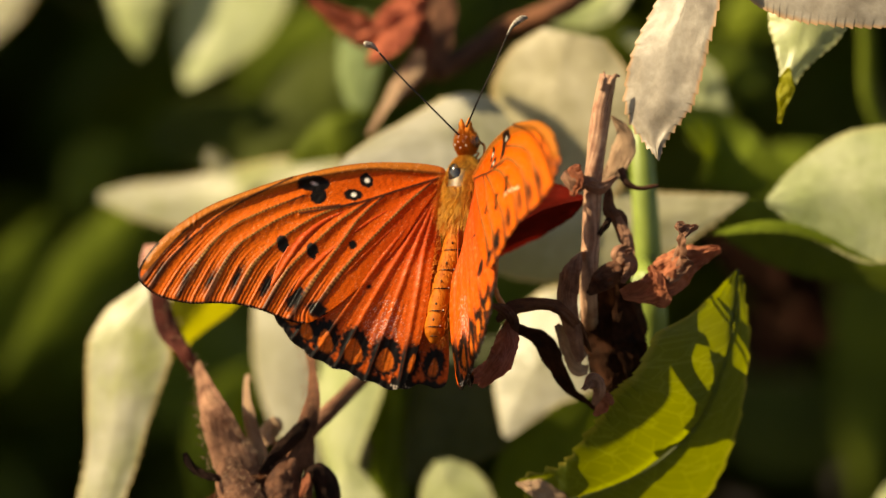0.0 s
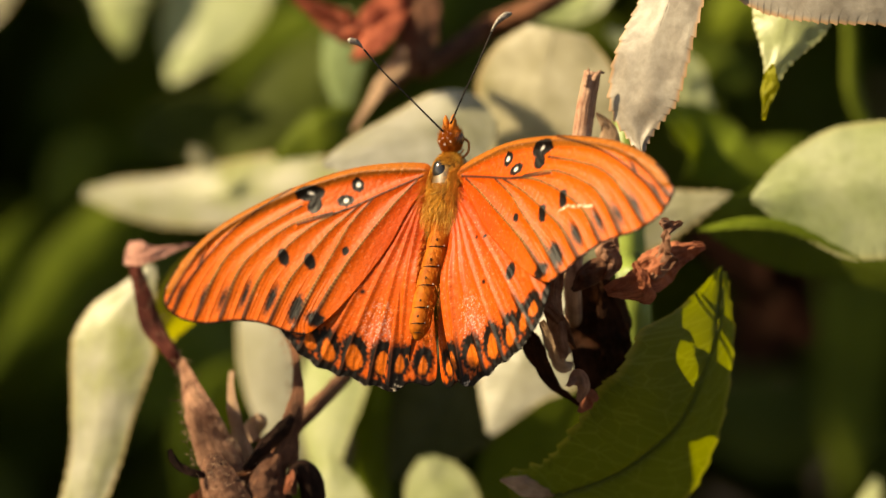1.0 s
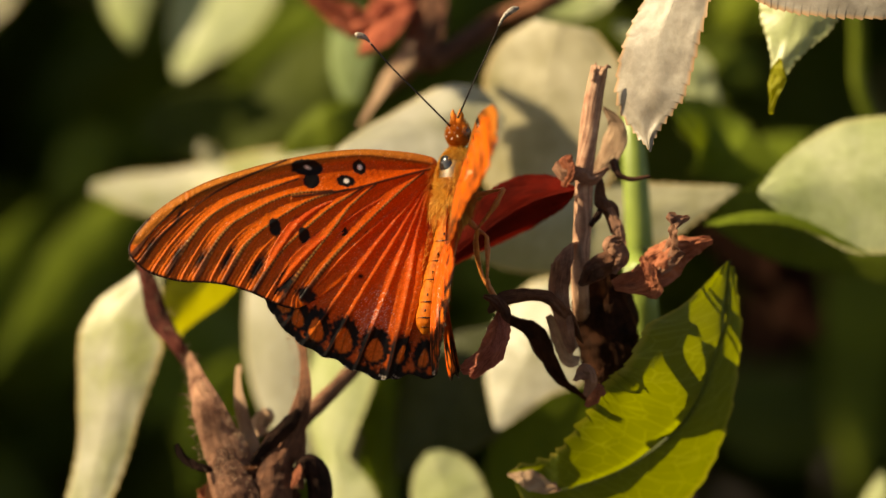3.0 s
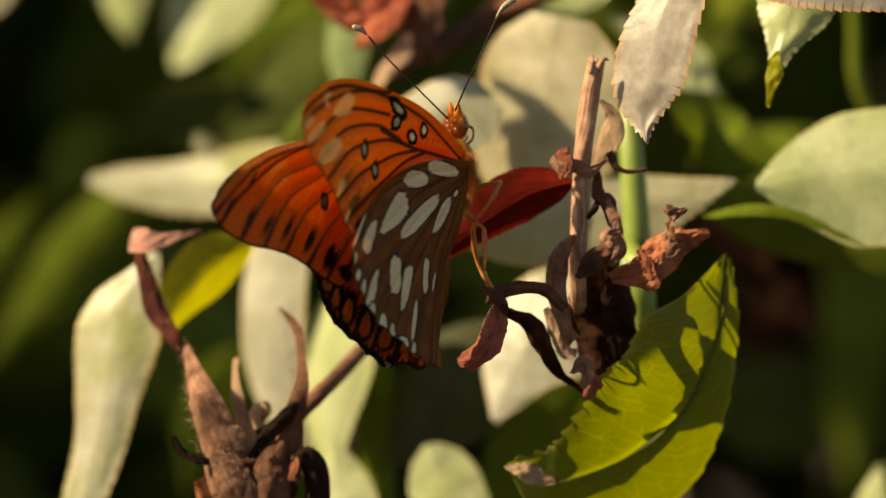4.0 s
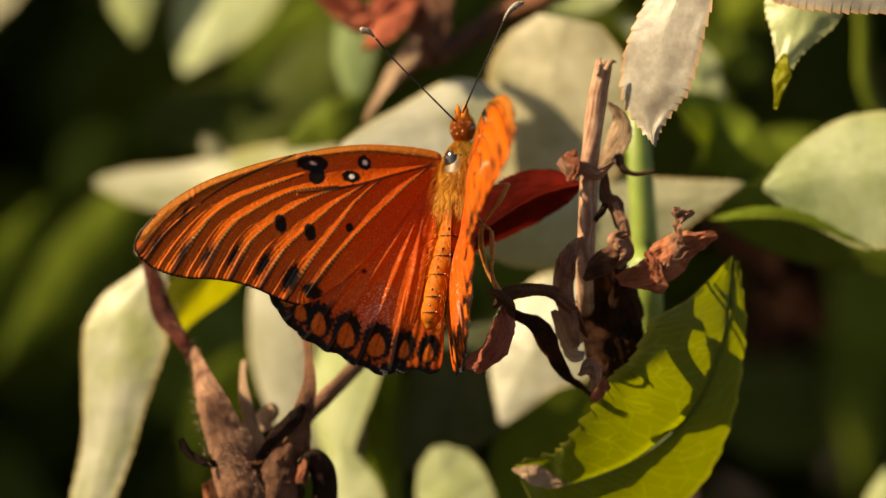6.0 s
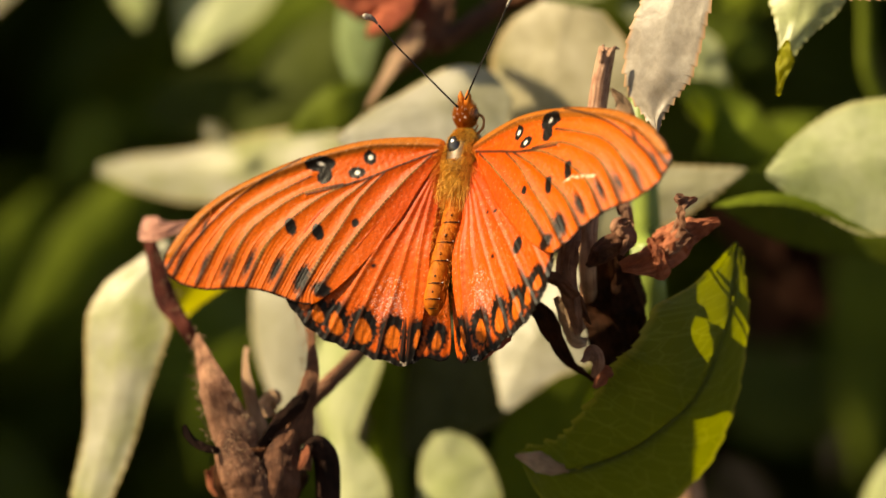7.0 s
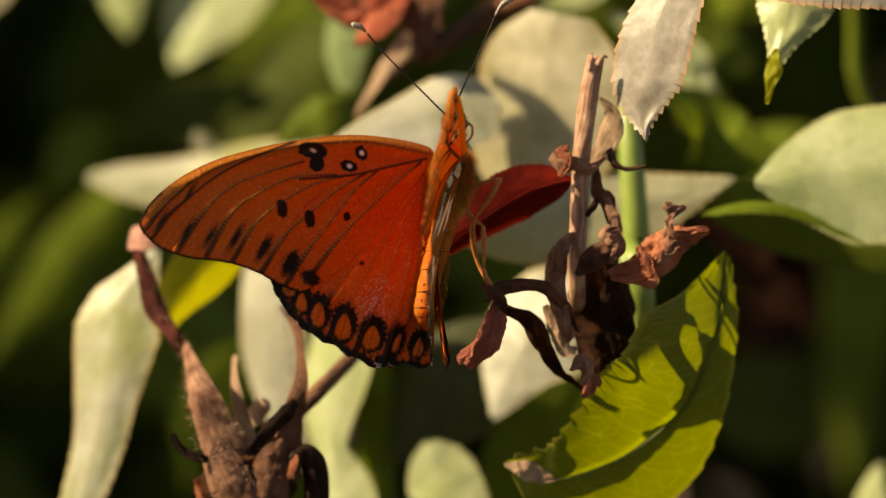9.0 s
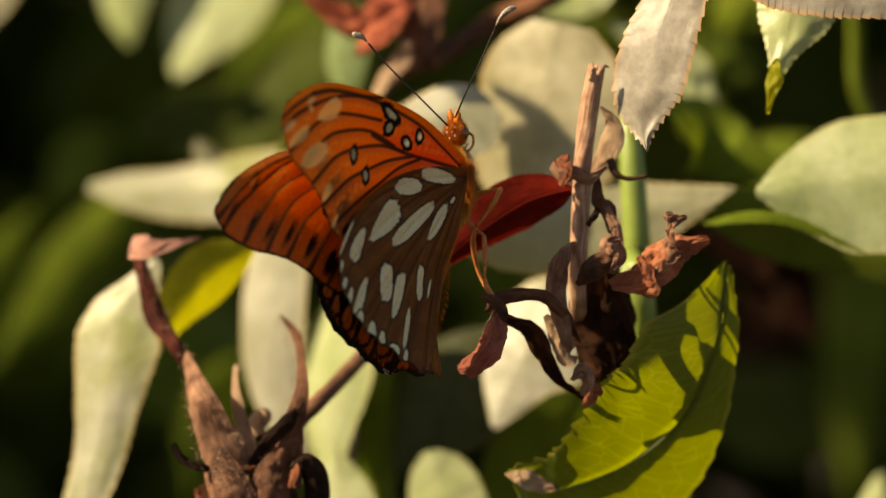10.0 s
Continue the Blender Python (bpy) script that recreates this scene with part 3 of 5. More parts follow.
def paint_hind(x, y, under):
    edge = closed_curve(HIND_EDGE, 6)
    outer = np.minimum(margin_of(x, y, edge, 7 * 6, 20 * 6), np.where(x < 4.5, y + 25.7 + 0.2 * np.sin(x * 2.4), 99))
    lines = [open_curve(v, 30) for v in HIND_VEINS]
    dist = [to_line(x, y, l) for l in lines]
    nearest = np.min([d for d, _ in dist], axis=0)
    relief = 0.02 * wobble(x, y, 1.6, 6) + 0.08 * np.exp(-(nearest / 0.3) ** 2) - 0.015 * np.cos(np.clip(nearest / 1.5, 0, 1) * 6.28) * soft(0.2, 0.8, nearest) + 0.09 * np.exp(-(nearest / 0.6) ** 2) + 0.018 * np.cos(nearest * 6.0) * soft(0.4, 1.0, nearest)
    if under:
        col = np.tile(np.array((0.19, 0.063, 0.010)), (len(x), 1))
        col = blend(col, soft(0.0, 0.6, wobble(x, y, 4, 2)) * 0.6, (0.29, 0.10, 0.016))
        ray = wobble(np.arctan2(x + 0.5, 3.0 - y) * 30, np.hypot(x, y - 3) * 0.06, 2.2, 71)
        col = blend(col, soft(0.1, 0.55, ray) * 0.7, (0.12, 0.034, 0.008))
        col = blend(col, soft(0.1, 0.55, -ray) * 0.5, (0.35, 0.115, 0.018))
        for d, s in dist:
            col = blend(col, (1 - soft(0.06, 0.2, d)) * 0.7, (0.09, 0.03, 0.010))
        inner = [(5.0, -1.0, 3.1, 0.85, 178, 0.2), (9.8, -3.3, 2.3, 1.05, 168, 0.1), (13.1, -8.6, 3.4, 1.45, -53, 0.5), (7.9, -7.7, 4.5, 1.05, -46, -0.1),
                 (3.6, -6.7, 2.7, 0.72, -66, 0.1), (17.4, -12.3, 2.3, 1.0, -72, -0.35), (19.7, -11.9, 2.4, 0.34, -69, -0.2), (11.5, -16.0, 2.4, 1.2, -92, 0.05),
                 (9.2, -17.2, 3.0, 0.85, -78, 0.3), (5.3, -14.8, 2.2, 0.7, -93, 0.0)]
        rim_spots = [(16.0, -18.5, 2.6, 0.72, -70, -0.1), (3.4, -15.2, 1.2, 0.26, -81, 0.0), (7.4, -21.0, 2.7, 0.48, -83, -0.1), (18.2, -18.9, 1.1, 0.44, -76, -0.3),
                     (16.1, -21.2, 0.8, 0.55, -80, -0.3), (13.7, -22.4, 1.1, 0.62, -82, -0.3), (11.8, -23.0, 0.8, 0.66, -88, -0.3), (9.6, -24.2, 0.9, 0.7, 5, 0.0),
                     (20.2, -15.6, 0.8, 0.3, -85, 0.0), (19.2, -17.6, 0.8, 0.34, -71, 0.0), (7.4, -24.4, 0.8, 0.4, -74, -0.2), (1.6, -3.4, 0.5, 0.28, -60, 0.0)]
        for cx, cy, a, b, turn, taper in inner + rim_spots:
            col = blend(col, drop(x, y, cx, cy, a + 0.26, b + 0.26, turn, taper, 0.12), (0.035, 0.018, 0.010))
            col = blend(col, drop(x, y, cx, cy, a, b, turn, taper), (0.98, 0.88, 0.54))
        col = blend(col, (1 - soft(0.12, 0.3, outer)), (0.04, 0.02, 0.012))
        return col, relief * 0.7
    col = np.tile(np.array((0.60, 0.064, 0.011)), (len(x), 1))
    col = blend(col, soft(-4, -16, y), (0.66, 0.099, 0.010))
    col = blend(col, soft(0.15, 0.6, wobble(x, y, 2.4, 12)) * 0.4, (0.75, 0.17, 0.04))
    col = blend(col, oval(x, y, 6.0, -19.3, 1.6, 2.0, 0, 1.0) * soft(-0.3, 0.4, wobble(x, y, 0.8, 31)) * 0.6, (0.62, 0.25, 0.22))
    # pale scales of the worn patch, with sparkle painted in as light specks
    flake = np.random.default_rng(77).random(len(x))
    col = blend(col, (flake > 0.90) * soft(0.1, 0.6, oval(x, y, 6.0, -18.6, 2.2, 3.4, 8, 1.4)) * 0.8, (0.85, 0.62, 0.55))
    col = blend(col, (flake > 0.985) * soft(2, 6, outer) * 0.6, (0.85, 0.45, 0.25))
    cells = [(17.6, -18.3, 0.8, 1.1, -30), (15.7, -19.8, 0.75, 1.2, -22), (13.2, -21.0, 0.95, 1.55, -14), (9.5, -22.0, 1.15, 1.7, -6), (5.4, -22.8, 1.15, 1.55, 4), (1.9, -23.1, 0.6, 1.2, 8), (-1.2, -23.3, 0.6, 1.2, 10)]
    col = blend(col, 1 - soft(0.6, 1.4, outer + 0.6 * wobble(x, y, 1.5, 17)), INK)
    for cx, cy, a, b, turn in cells:
        col = blend(col, oval(x, y, cx, cy + 0.65, a + 0.85, b + 0.95, turn, 0.3, 0.24), INK)
    for d, s in dist[:5]:
        col = blend(col, (1 - soft(0.25, 0.6, d)) * soft(0.72, 0.86, s), INK)
        col = blend(col, (1 - soft(0.05, 0.14, d)) * 0.22, (0.25, 0.05, 0.01))
    col = blend(col, 1 - soft(0.6, 1.0, outer), INK)
    for cx, cy, a, b, turn in cells:
        split = 1 - 0.4 * (1 - soft(0.05, 0.14, np.abs((x - cx) + 0.12 * (y - cy))))
        col = blend(col, oval(cx + (x - cx) / (1 - 0.35 * np.clip((y - cy) / b, -1, 1)), y, cx, cy + 0.25, a * 0.98, b * 0.92, turn, 0.15, 0.12) * split, (0.72, 0.15, 0.016))
    for cx, cy, a, b in [(13.4, -12.8, 0.8, 1.2), (8.2, -13.5, 0.35, 0.3), (8.1, -7.6, 0.3, 0.3), (6.3, -7.5, 0.25, 0.25)]:
        col = blend(col, oval(x, y, cx, cy, a, b, -15), INK)
    col = blend(col, (1 - soft(0.0, 0.16, outer)) * soft(0.0, 0.5, wobble(x, y, 0.7, 9)), (0.7, 0.6, 0.5))
    return col, relief


def wing(name, edge, side, paint, parent, label, step=0.125):
    """A thin double sheet with its own colours on each face, cambered, pleated between the veins."""
    line = closed_curve(edge, 8)
    x0, y0 = line.min(0) - step
    nx, ny = (np.ptp(line, axis=0) / step).astype(int) + 3
    gx, gy = np.meshgrid(x0 + np.arange(nx + 1) * step, y0 + np.arange(ny + 1) * step, indexing="ij")
    cx, cy = gx[:-1, :-1] + step / 2, gy[:-1, :-1] + step / 2
    inside = np.zeros(cx.shape, bool)
    for a, b in zip(line, np.roll(line, -1, axis=0)):
        if a[1] != b[1]:
            inside ^= ((a[1] > cy) != (b[1] > cy)) & (cx < (b[0] - a[0]) * (cy - a[1]) / (b[1] - a[1]) + a[0])
    touching = np.zeros(gx.shape, int)
    for i in (0, 1):
        for j in (0, 1):
            touching[i:i + nx, j:j + ny] += inside
    rim = (touching > 0) & (touching < 4)
    loop = np.vstack([line, line[:1]])
    px, py = gx[rim], gy[rim]
    best, bx, by = np.full(px.shape, 1e9), px.copy(), py.copy()
    for a, b in zip(loop, loop[1:]):
        d = b - a
        t = np.clip(((px - a[0]) * d[0] + (py - a[1]) * d[1]) / (d @ d + 1e-12), 0, 1)
        qx, qy = a[0] + t * d[0], a[1] + t * d[1]
        r = np.hypot(px - qx, py - qy)
        near = r < best
        best, bx, by = np.where(near, r, best), np.where(near, qx, bx), np.where(near, qy, by)
    gx[rim], gy[rim] = bx, by
    used = touching > 0
    index = np.full(gx.shape, -1)
    index[used] = np.arange(used.sum())
    x, y = gx[used], gy[used]
    count = len(x)
    upper, relief = paint(x, y, False)
    lower, _ = paint(x, y, True)
    # grain from scale to scale; the few pale specks are painted sparkle
    speck = np.random.default_rng(19).random((2, count))
    upper = upper * (0.70 + 0.40 * speck[0])[:, None]
    upper = blend(upper, (speck[1] > 0.985) * 0.32 * soft(0.05, 0.2, upper[:, 0]), (0.95, 0.55, 0.30))
    lower = lower * (0.86 + 0.28 * speck[1])[:, None]
    if side > 0 and paint is paint_fore:
        scratch = to_line(x, y, np.array([(20.8, -8.8), (22.2, -8.4), (24, -8.8), (26.5, -9.1)]))[0]
        upper = blend(upper, (1 - soft(0.08, 0.24, scratch)) * soft(-0.4, 0.2, wobble(x, y, 0.9, 5)), (0.9, 0.7, 0.5))
    z = -4.06 * (x / 36) ** 2 - 1.455 * (np.maximum(y + 7.2, -4.0 if paint is paint_fore else -99) / 14.4) ** 2 + 1.6 * relief
    if edge is HIND_EDGE:
        # the inner half rises towards the abdomen
        z = z + 1.3 * np.clip(1 - x / 7, 0, 1.1) ** 2 * soft(-7, -13, y)
    verts = np.concatenate([np.stack([side * x, y, z + 0.035], 1), np.stack([side * x, y, z - 0.035], 1)]) * 0.001
    quads = np.stack([index[:-1, :-1][inside], index[1:, :-1][inside], index[1:, 1:][inside], index[:-1, 1:][inside]], 1)
    edges = {}
    for q in quads.tolist():
        for a, b in zip(q, q[1:] + q[:1]):
            if (b, a) in edges:
                del edges[(b, a)]
            else:
                edges[(a, b)] = 1
    hem = np.array([(a, a + count, b + count, b) for a, b in edges])
    faces = np.concatenate([quads, quads[:, ::-1] + count, hem])
    if side < 0:
        faces = faces[:, ::-1]
    me = bpy.data.meshes.new(name)
    me.from_pydata(verts.tolist(), [], faces.tolist())
    att = me.attributes.new("scales", "FLOAT_COLOR", "POINT")
    rgba = np.ones((2 * count, 4), np.float32)
    rgba[:count, :3], rgba[count:, :3] = upper, lower
    att.data.foreach_set("color", np.clip(rgba, 0, 1).ravel())
    # what is left of sunlight that has passed both layers of scales
    passing = np.ones((2 * count, 4), np.float32)
    passing[:count, :3], passing[count:, :3] = 0.56 * np.clip(upper, 0, 1) ** 0.45, np.clip(lower, 0, 1) ** (0.74 if paint is paint_fore else 0.62)
    passing[:count, 3], passing[count:, 3] = 0.25, 0.68 if paint is paint_fore else 0.40
    att = me.attributes.new("passing", "FLOAT_COLOR", "POINT")
    att.data.foreach_set("color", np.clip(passing, 0, 1).ravel())
    me.polygons.foreach_set("use_smooth", np.ones(len(faces), bool))
    me.materials.append(M_WING)
    me.update()
    ob = new(name, me)
    ob.parent = parent
    return tagged(ob, label)


def ball(centre, radii, rings=14, sides=18, turn=None):
    bm = bmesh.new()
    bmesh.ops.create_uvsphere(bm, u_segments=sides, v_segments=rings, radius=1.0)
    for v in bm.verts:
        p = Vector((v.co.x * radii[0], v.co.y * radii[1], v.co.z * radii[2]))
        v.co = (Vector(centre) + (turn @ p if turn else p)) * 0.001
    return bm


def mm(points):
    return [Vector(p) * 0.001 for p in points]


def hair(count, centre, radii, length, lean, seed, width=0.05, keep=None):
    """Loose hair standing on an egg-shaped body."""
    rng = random.Random(seed)
    bm = bmesh.new()
    while count:
        d = Vector((rng.gauss(0, 1), rng.gauss(0, 1), rng.gauss(0, 1))).normalized()
        if keep and not keep(d):
            continue
        count -= 1
        p = Vector([c + a * b for c, a, b in zip(centre, d, radii)])
        n = Vector([a / b for a, b in zip(d, radii)]).normalized()
        g = (n + Vector(lean) + Vector((rng.gauss(0, 0.25), rng.gauss(0, 0.25), rng.gauss(0, 0.25)))).normalized()
        s = g.cross(Vector((rng.gauss(0, 1), rng.gauss(0, 1), rng.gauss(0, 1)))).normalized() * width
        h = length * rng.uniform(0.6, 1.3)
        q = p + g * h * 0.6 + n * 0.1
        tip = p + g * h + Vector(lean) * h * 0.3
        a, b, c, d2, e = [bm.verts.new(v * 0.001) for v in (p - s, p + s, q + s * 0.7, q - s * 0.7, tip)]
        bm.faces.new((a, b, c, d2))
        bm.faces.new((d2, c, e))
    return bm


LEFT_BASE, RIGHT_BASE = (-2.02, 1.04, 0.0), (2.43, 0.24, 0.0)
LEFT_HIND, RIGHT_HIND = (-0.6, -1.8, -0.3), (-1.3, -1.34, -0.3)
LEFT_FOLD, RIGHT_FOLD = (-0.8, -0.6, -1.6), (-1.1, -1.1, -1.6)
wings = {}


def build_butterfly():
    b = new("butterfly")
    b.empty_display_size = 0.01
    b.matrix_world = Matrix.Translation(at(1.9, 8.6, 0)) @ BODY.to_4x4()
    bpy.context.view_layer.update()
    tagged(b, "orange and black spotted butterfly perched on withered twigs", "butterfly")

    def bit(name, bm, mat, parent=b, label=""):
        ob = part(name, bm, mat, None, label)
        ob.parent = parent
        return ob

    wings["fore_left"] = wing("forewing", FORE_EDGE, -1, paint_fore, b, "orange forewing with black veins and white-centred spots")
    wings["fore_right"] = wing("forewing", FORE_EDGE, 1, paint_fore, b, "orange forewing with black veins and white-centred spots")
    wings["hind_left"] = wing("hindwing", HIND_EDGE, -1, paint_hind, b, "orange hindwing, black-bordered, brown with silver spots beneath")
    wings["hind_right"] = wing("hindwing", HIND_EDGE, 1, paint_hind, b, "orange hindwing, black-bordered, brown with silver spots beneath")
    # the inner folds of the hindwings stay round the abdomen
    for side in (-1, 1):
        fold = wing("hindwing_fold", FOLD_EDGE, side, paint_hind, b, "orange inner fold of the hindwing")
        wings["fold_left" if side < 0 else "fold_right"] = fold
    thorax = bit("thorax", ball((0, -1.4, -1.4), (2.45, 5.0, 2.3)), M_THORAX)
    bit("fur", hair(24000, (0, -1.6, -1.4), (2.45, 5.2, 2.3), 0.62, (0, -0.8, 0.15), 4, 0.018, keep=lambda d: not (-0.5 < d.x < 0.5 and 0.16 < d.y < 0.64 and d.z > 0.4)), M_FUR, thorax, "long golden brown hair")
    bit("fur", hair(2600, (0, -4.0, -0.8), (2.6, 2.4, 1.6), 1.3, (0, -1.5, 0.0), 9, 0.022), M_FUR, thorax, "long golden brown hair")
    for side in (-1, 1):
        bit("fur", hair(1800, (side * 2.0, -1.6, -0.7), (1.1, 3.2, 0.8), 1.5, (side * 0.5, -1.0, 0.2), 30 + side, 0.02), M_ORANGE, thorax, "orange hair over the wing roots")
    # abdomen, ringed
    bm = bmesh.new()
    spine = spline(mm([(0, -5.0, -1.3), (-0.2, -9, -0.5), (-0.7, -14, 0.5), (-1.3, -19.0, 0.9), (-1.5, -21.2, 0.9)]), 66)
    rings = []
    for k, c in enumerate(spine):
        t = k / 66
        r = 1.75 * (1 - 0.25 * t) * min(1, (1.02 - t) * 4.5) ** 0.6 * (0.93 + 0.09 * abs(math.sin(t * math.pi * 7.5)) ** 0.6)
        rings.append([bm.verts.new(c + Vector((math.cos(a) * r, 0, math.sin(a) * r * 0.95)) * 0.001) for a in [2 * math.pi * j / 22 for j in range(22)]])
    for p, q in zip(rings, rings[1:]):
        for j in range(22):
            bm.faces.new((p[j], q[j], q[(j + 1) % 22], p[(j + 1) % 22]))
    bm.faces.new(rings[-1][::-1])
    abdomen = bit("abdomen", bm, M_ABDOMEN)
    rng = random.Random(5)
    for k in range(2, 8):
        t = (k + 0.15) / 7.9
        c, r = spine[int(t * 66)], 1.75 * (1 - 0.25 * t) * min(1, (1.02 - t) * 4.5) ** 0.6
        arc = [c * 1000 + Vector((math.cos(a) * (r + 0.01), 0.0, math.sin(a) * (r * 0.95 + 0.01))) for a in [radians(d) for d in range(10, 116, 8)]]
        bit("band", tube(mm(arc), [0.00002, 0.00007, 0.00009, 0.00005, 0.00002], 6, 26), M_BLACK, abdomen, "thin black ring")
        a = radians(28)
        bit("spot", ball(c * 1000 + Vector((math.cos(a) * r, 0.15, math.sin(a) * r * 0.95)), (0.08, 0.11, 0.08), 6, 8), M_WHITE, abdomen, "white fleck")
        a = radians(62 + rng.uniform(-8, 8))
        bit("dot", ball(c * 1000 + Vector((math.cos(a) * r, 0.9, math.sin(a) * r * 0.93)), (0.14, 0.2, 0.12), 6, 8), M_BLACK, abdomen, "black dot")
    bit("hair_tuft", hair(1500, (-0.6, -13.0, 0.2), (1.75, 8.2, 1.7), 0.5, (0, -1.2, 0.0), 15, 0.03), M_ORANGE, abdomen)
    # shiny bare patch on the back
    bit("bare_patch", ball((-0.35, 0.75, 0.12), (1.15, 1.6, 0.75), turn=Euler((0.2, -0.2, 0.1)).to_matrix()), M_SHELL, thorax, "shiny black bare patch")
    # head
    head = bit("head", ball((0.1, 5.1, -1.3), (1.15, 1.55, 1.2)), M_ORANGE)
    bit("fur", hair(2200, (0.1, 5.0, -1.2), (1.15, 1.5, 1.15), 0.75, (0, 1.1, 0.3), 21, 0.035), M_ORANGE, head, "short orange hair")
    for s in (-1, 1):
        bit("eye", ball((0.1 + s * 1.15, 5.35, -1.25), (0.62, 0.9, 0.9)), M_EYE, head, "shiny brown compound eye")
        bit("palp", tube(mm([(0.1 + s * 0.42, 6.0, -1.0), (0.1 + s * 0.52, 6.9, -0.75), (0.1 + s * 0.6, 7.7, -0.6), (0.1 + s * 0.6, 8.4, -0.5)]), [0.00036, 0.00052, 0.0004, 0.0001], 8, 14, 0.2), M_ORANGE, head, "pointed orange palp")
    for k, (x, y, z) in enumerate([(-0.6, 5.9, -0.25), (0.1, 6.1, -0.2), (0.7, 5.8, -0.2), (-0.9, 4.9, -0.1), (0.9, 4.7, -0.05), (0.1, 4.4, 0.05), (-0.3, 5.2, 0.1), (0.5, 5.2, 0.08)]):
        bit("spot", ball((x, y, z), (0.17, 0.2, 0.13), 6, 8), M_WHITE, head, "white scale fleck")
    bit("proboscis", tube(mm([(1.2, 5.6, -2.6), (2.0, 5.0, -2.4), (2.2, 3.8, -2.2), (1.5, 3.0, -2.0), (0.9, 3.4, -2.2), (1.2, 4.2, -2.5)]), [0.00018, 0.00017, 0.00015, 0.0001], 8, 40), M_LEG, head, "coiled brown proboscis")
    for path in ([(-0.04, 5.98, 0.36), (-2.78, 9.45, 3.45), (-5.17, 12.75, 6.87), (-6.71, 15.36, 9.42)], [(0.78, 7.02, 0.01), (2.99, 10.64, 0.57), (5.83, 14.68, 1.40), (8.03, 18.13, 2.05)]):
        d = (Vector(path[3]) - Vector(path[2])).normalized()
        antenna = bit("antenna", tube(mm(path), [0.00013, 0.00011, 0.00011, 0.00013], 8, 60), M_BLACK, b, "thin dark antenna, white-flecked towards its club")
        pts = spline(mm(path), 40)
        for k in range(22, 41, 2):
            bit("fleck", ball(pts[k] * 1000 + Vector((0, 0, 0.06)), (0.075, 0.09, 0.07), 5, 6), M_CLUB, antenna)
    for path in ([(-6.81, 15.49, 9.54), (-7.07, 15.89, 9.85), (-7.44, 16.20, 10.22), (-8.00, 16.30, 10.69), (-8.24, 16.21, 10.85)], [(7.96, 17.99, 2.07), (8.43, 18.93, 1.96), (9.00, 19.68, 1.71), (9.67, 20.22, 1.34), (10.20, 20.40, 0.98)]):
        bit("antenna_club", tube(mm(path), [0.00012, 0.00022, 0.0004, 0.00042, 0.00016], 10, 20), M_CLUB, b, "swollen speckled club")
    # legs that show when the wings close
    for path in ([(-0.88, -2.78, -3.97), (1.85, -1.98, -4.58), (5.40, -1.51, -4.63)], [(5.40, -1.51, -4.63), (4.06, -4.13, -4.29), (1.78, -6.43, -4.44)],
                 [(-0.67, -4.58, -4.61), (0.95, -6.24, -5.04), (2.56, -7.34, -5.30)], [(2.56, -7.34, -5.30), (2.48, -9.86, -5.92), (2.20, -12.68, -6.47)],
                 [(2.20, -12.68, -6.47), (2.44, -14.05, -7.03), (3.38, -15.79, -8.24), (3.57, -17.03, -8.73)],
                 [(1.78, -6.43, -4.44), (0.19, -8.14, -6.26), (-0.72, -11.18, -8.98), (0.90, -14.45, -9.83)]):
        bit("leg", tube(mm(path), [0.00026, 0.00038, 0.00026, 0.00016], 8, 16, 0.15), M_LEG, b, "thin orange-brown leg")
    bit("belly", ball((0.6, -0.6, -2.3), (1.9, 4.2, 1.9)), M_UNDER, thorax, "cream-coloured fur underneath")
    return b


def wing_pose(side, base, flap, sweep, twist):
    m = Matrix.Rotation(radians(-side * flap), 4, "Y") @ Matrix.Rotation(radians(side * sweep), 4, "Z") @ Matrix.Rotation(radians(twist), 4, "X")
    return Matrix.Translation(Vector(base) * 0.001) @ m


def shut(flap):
    """0 while a wing is spread, 1 once it is closed over the back."""
    return min(max((flap - 62) / 28, 0), 1)


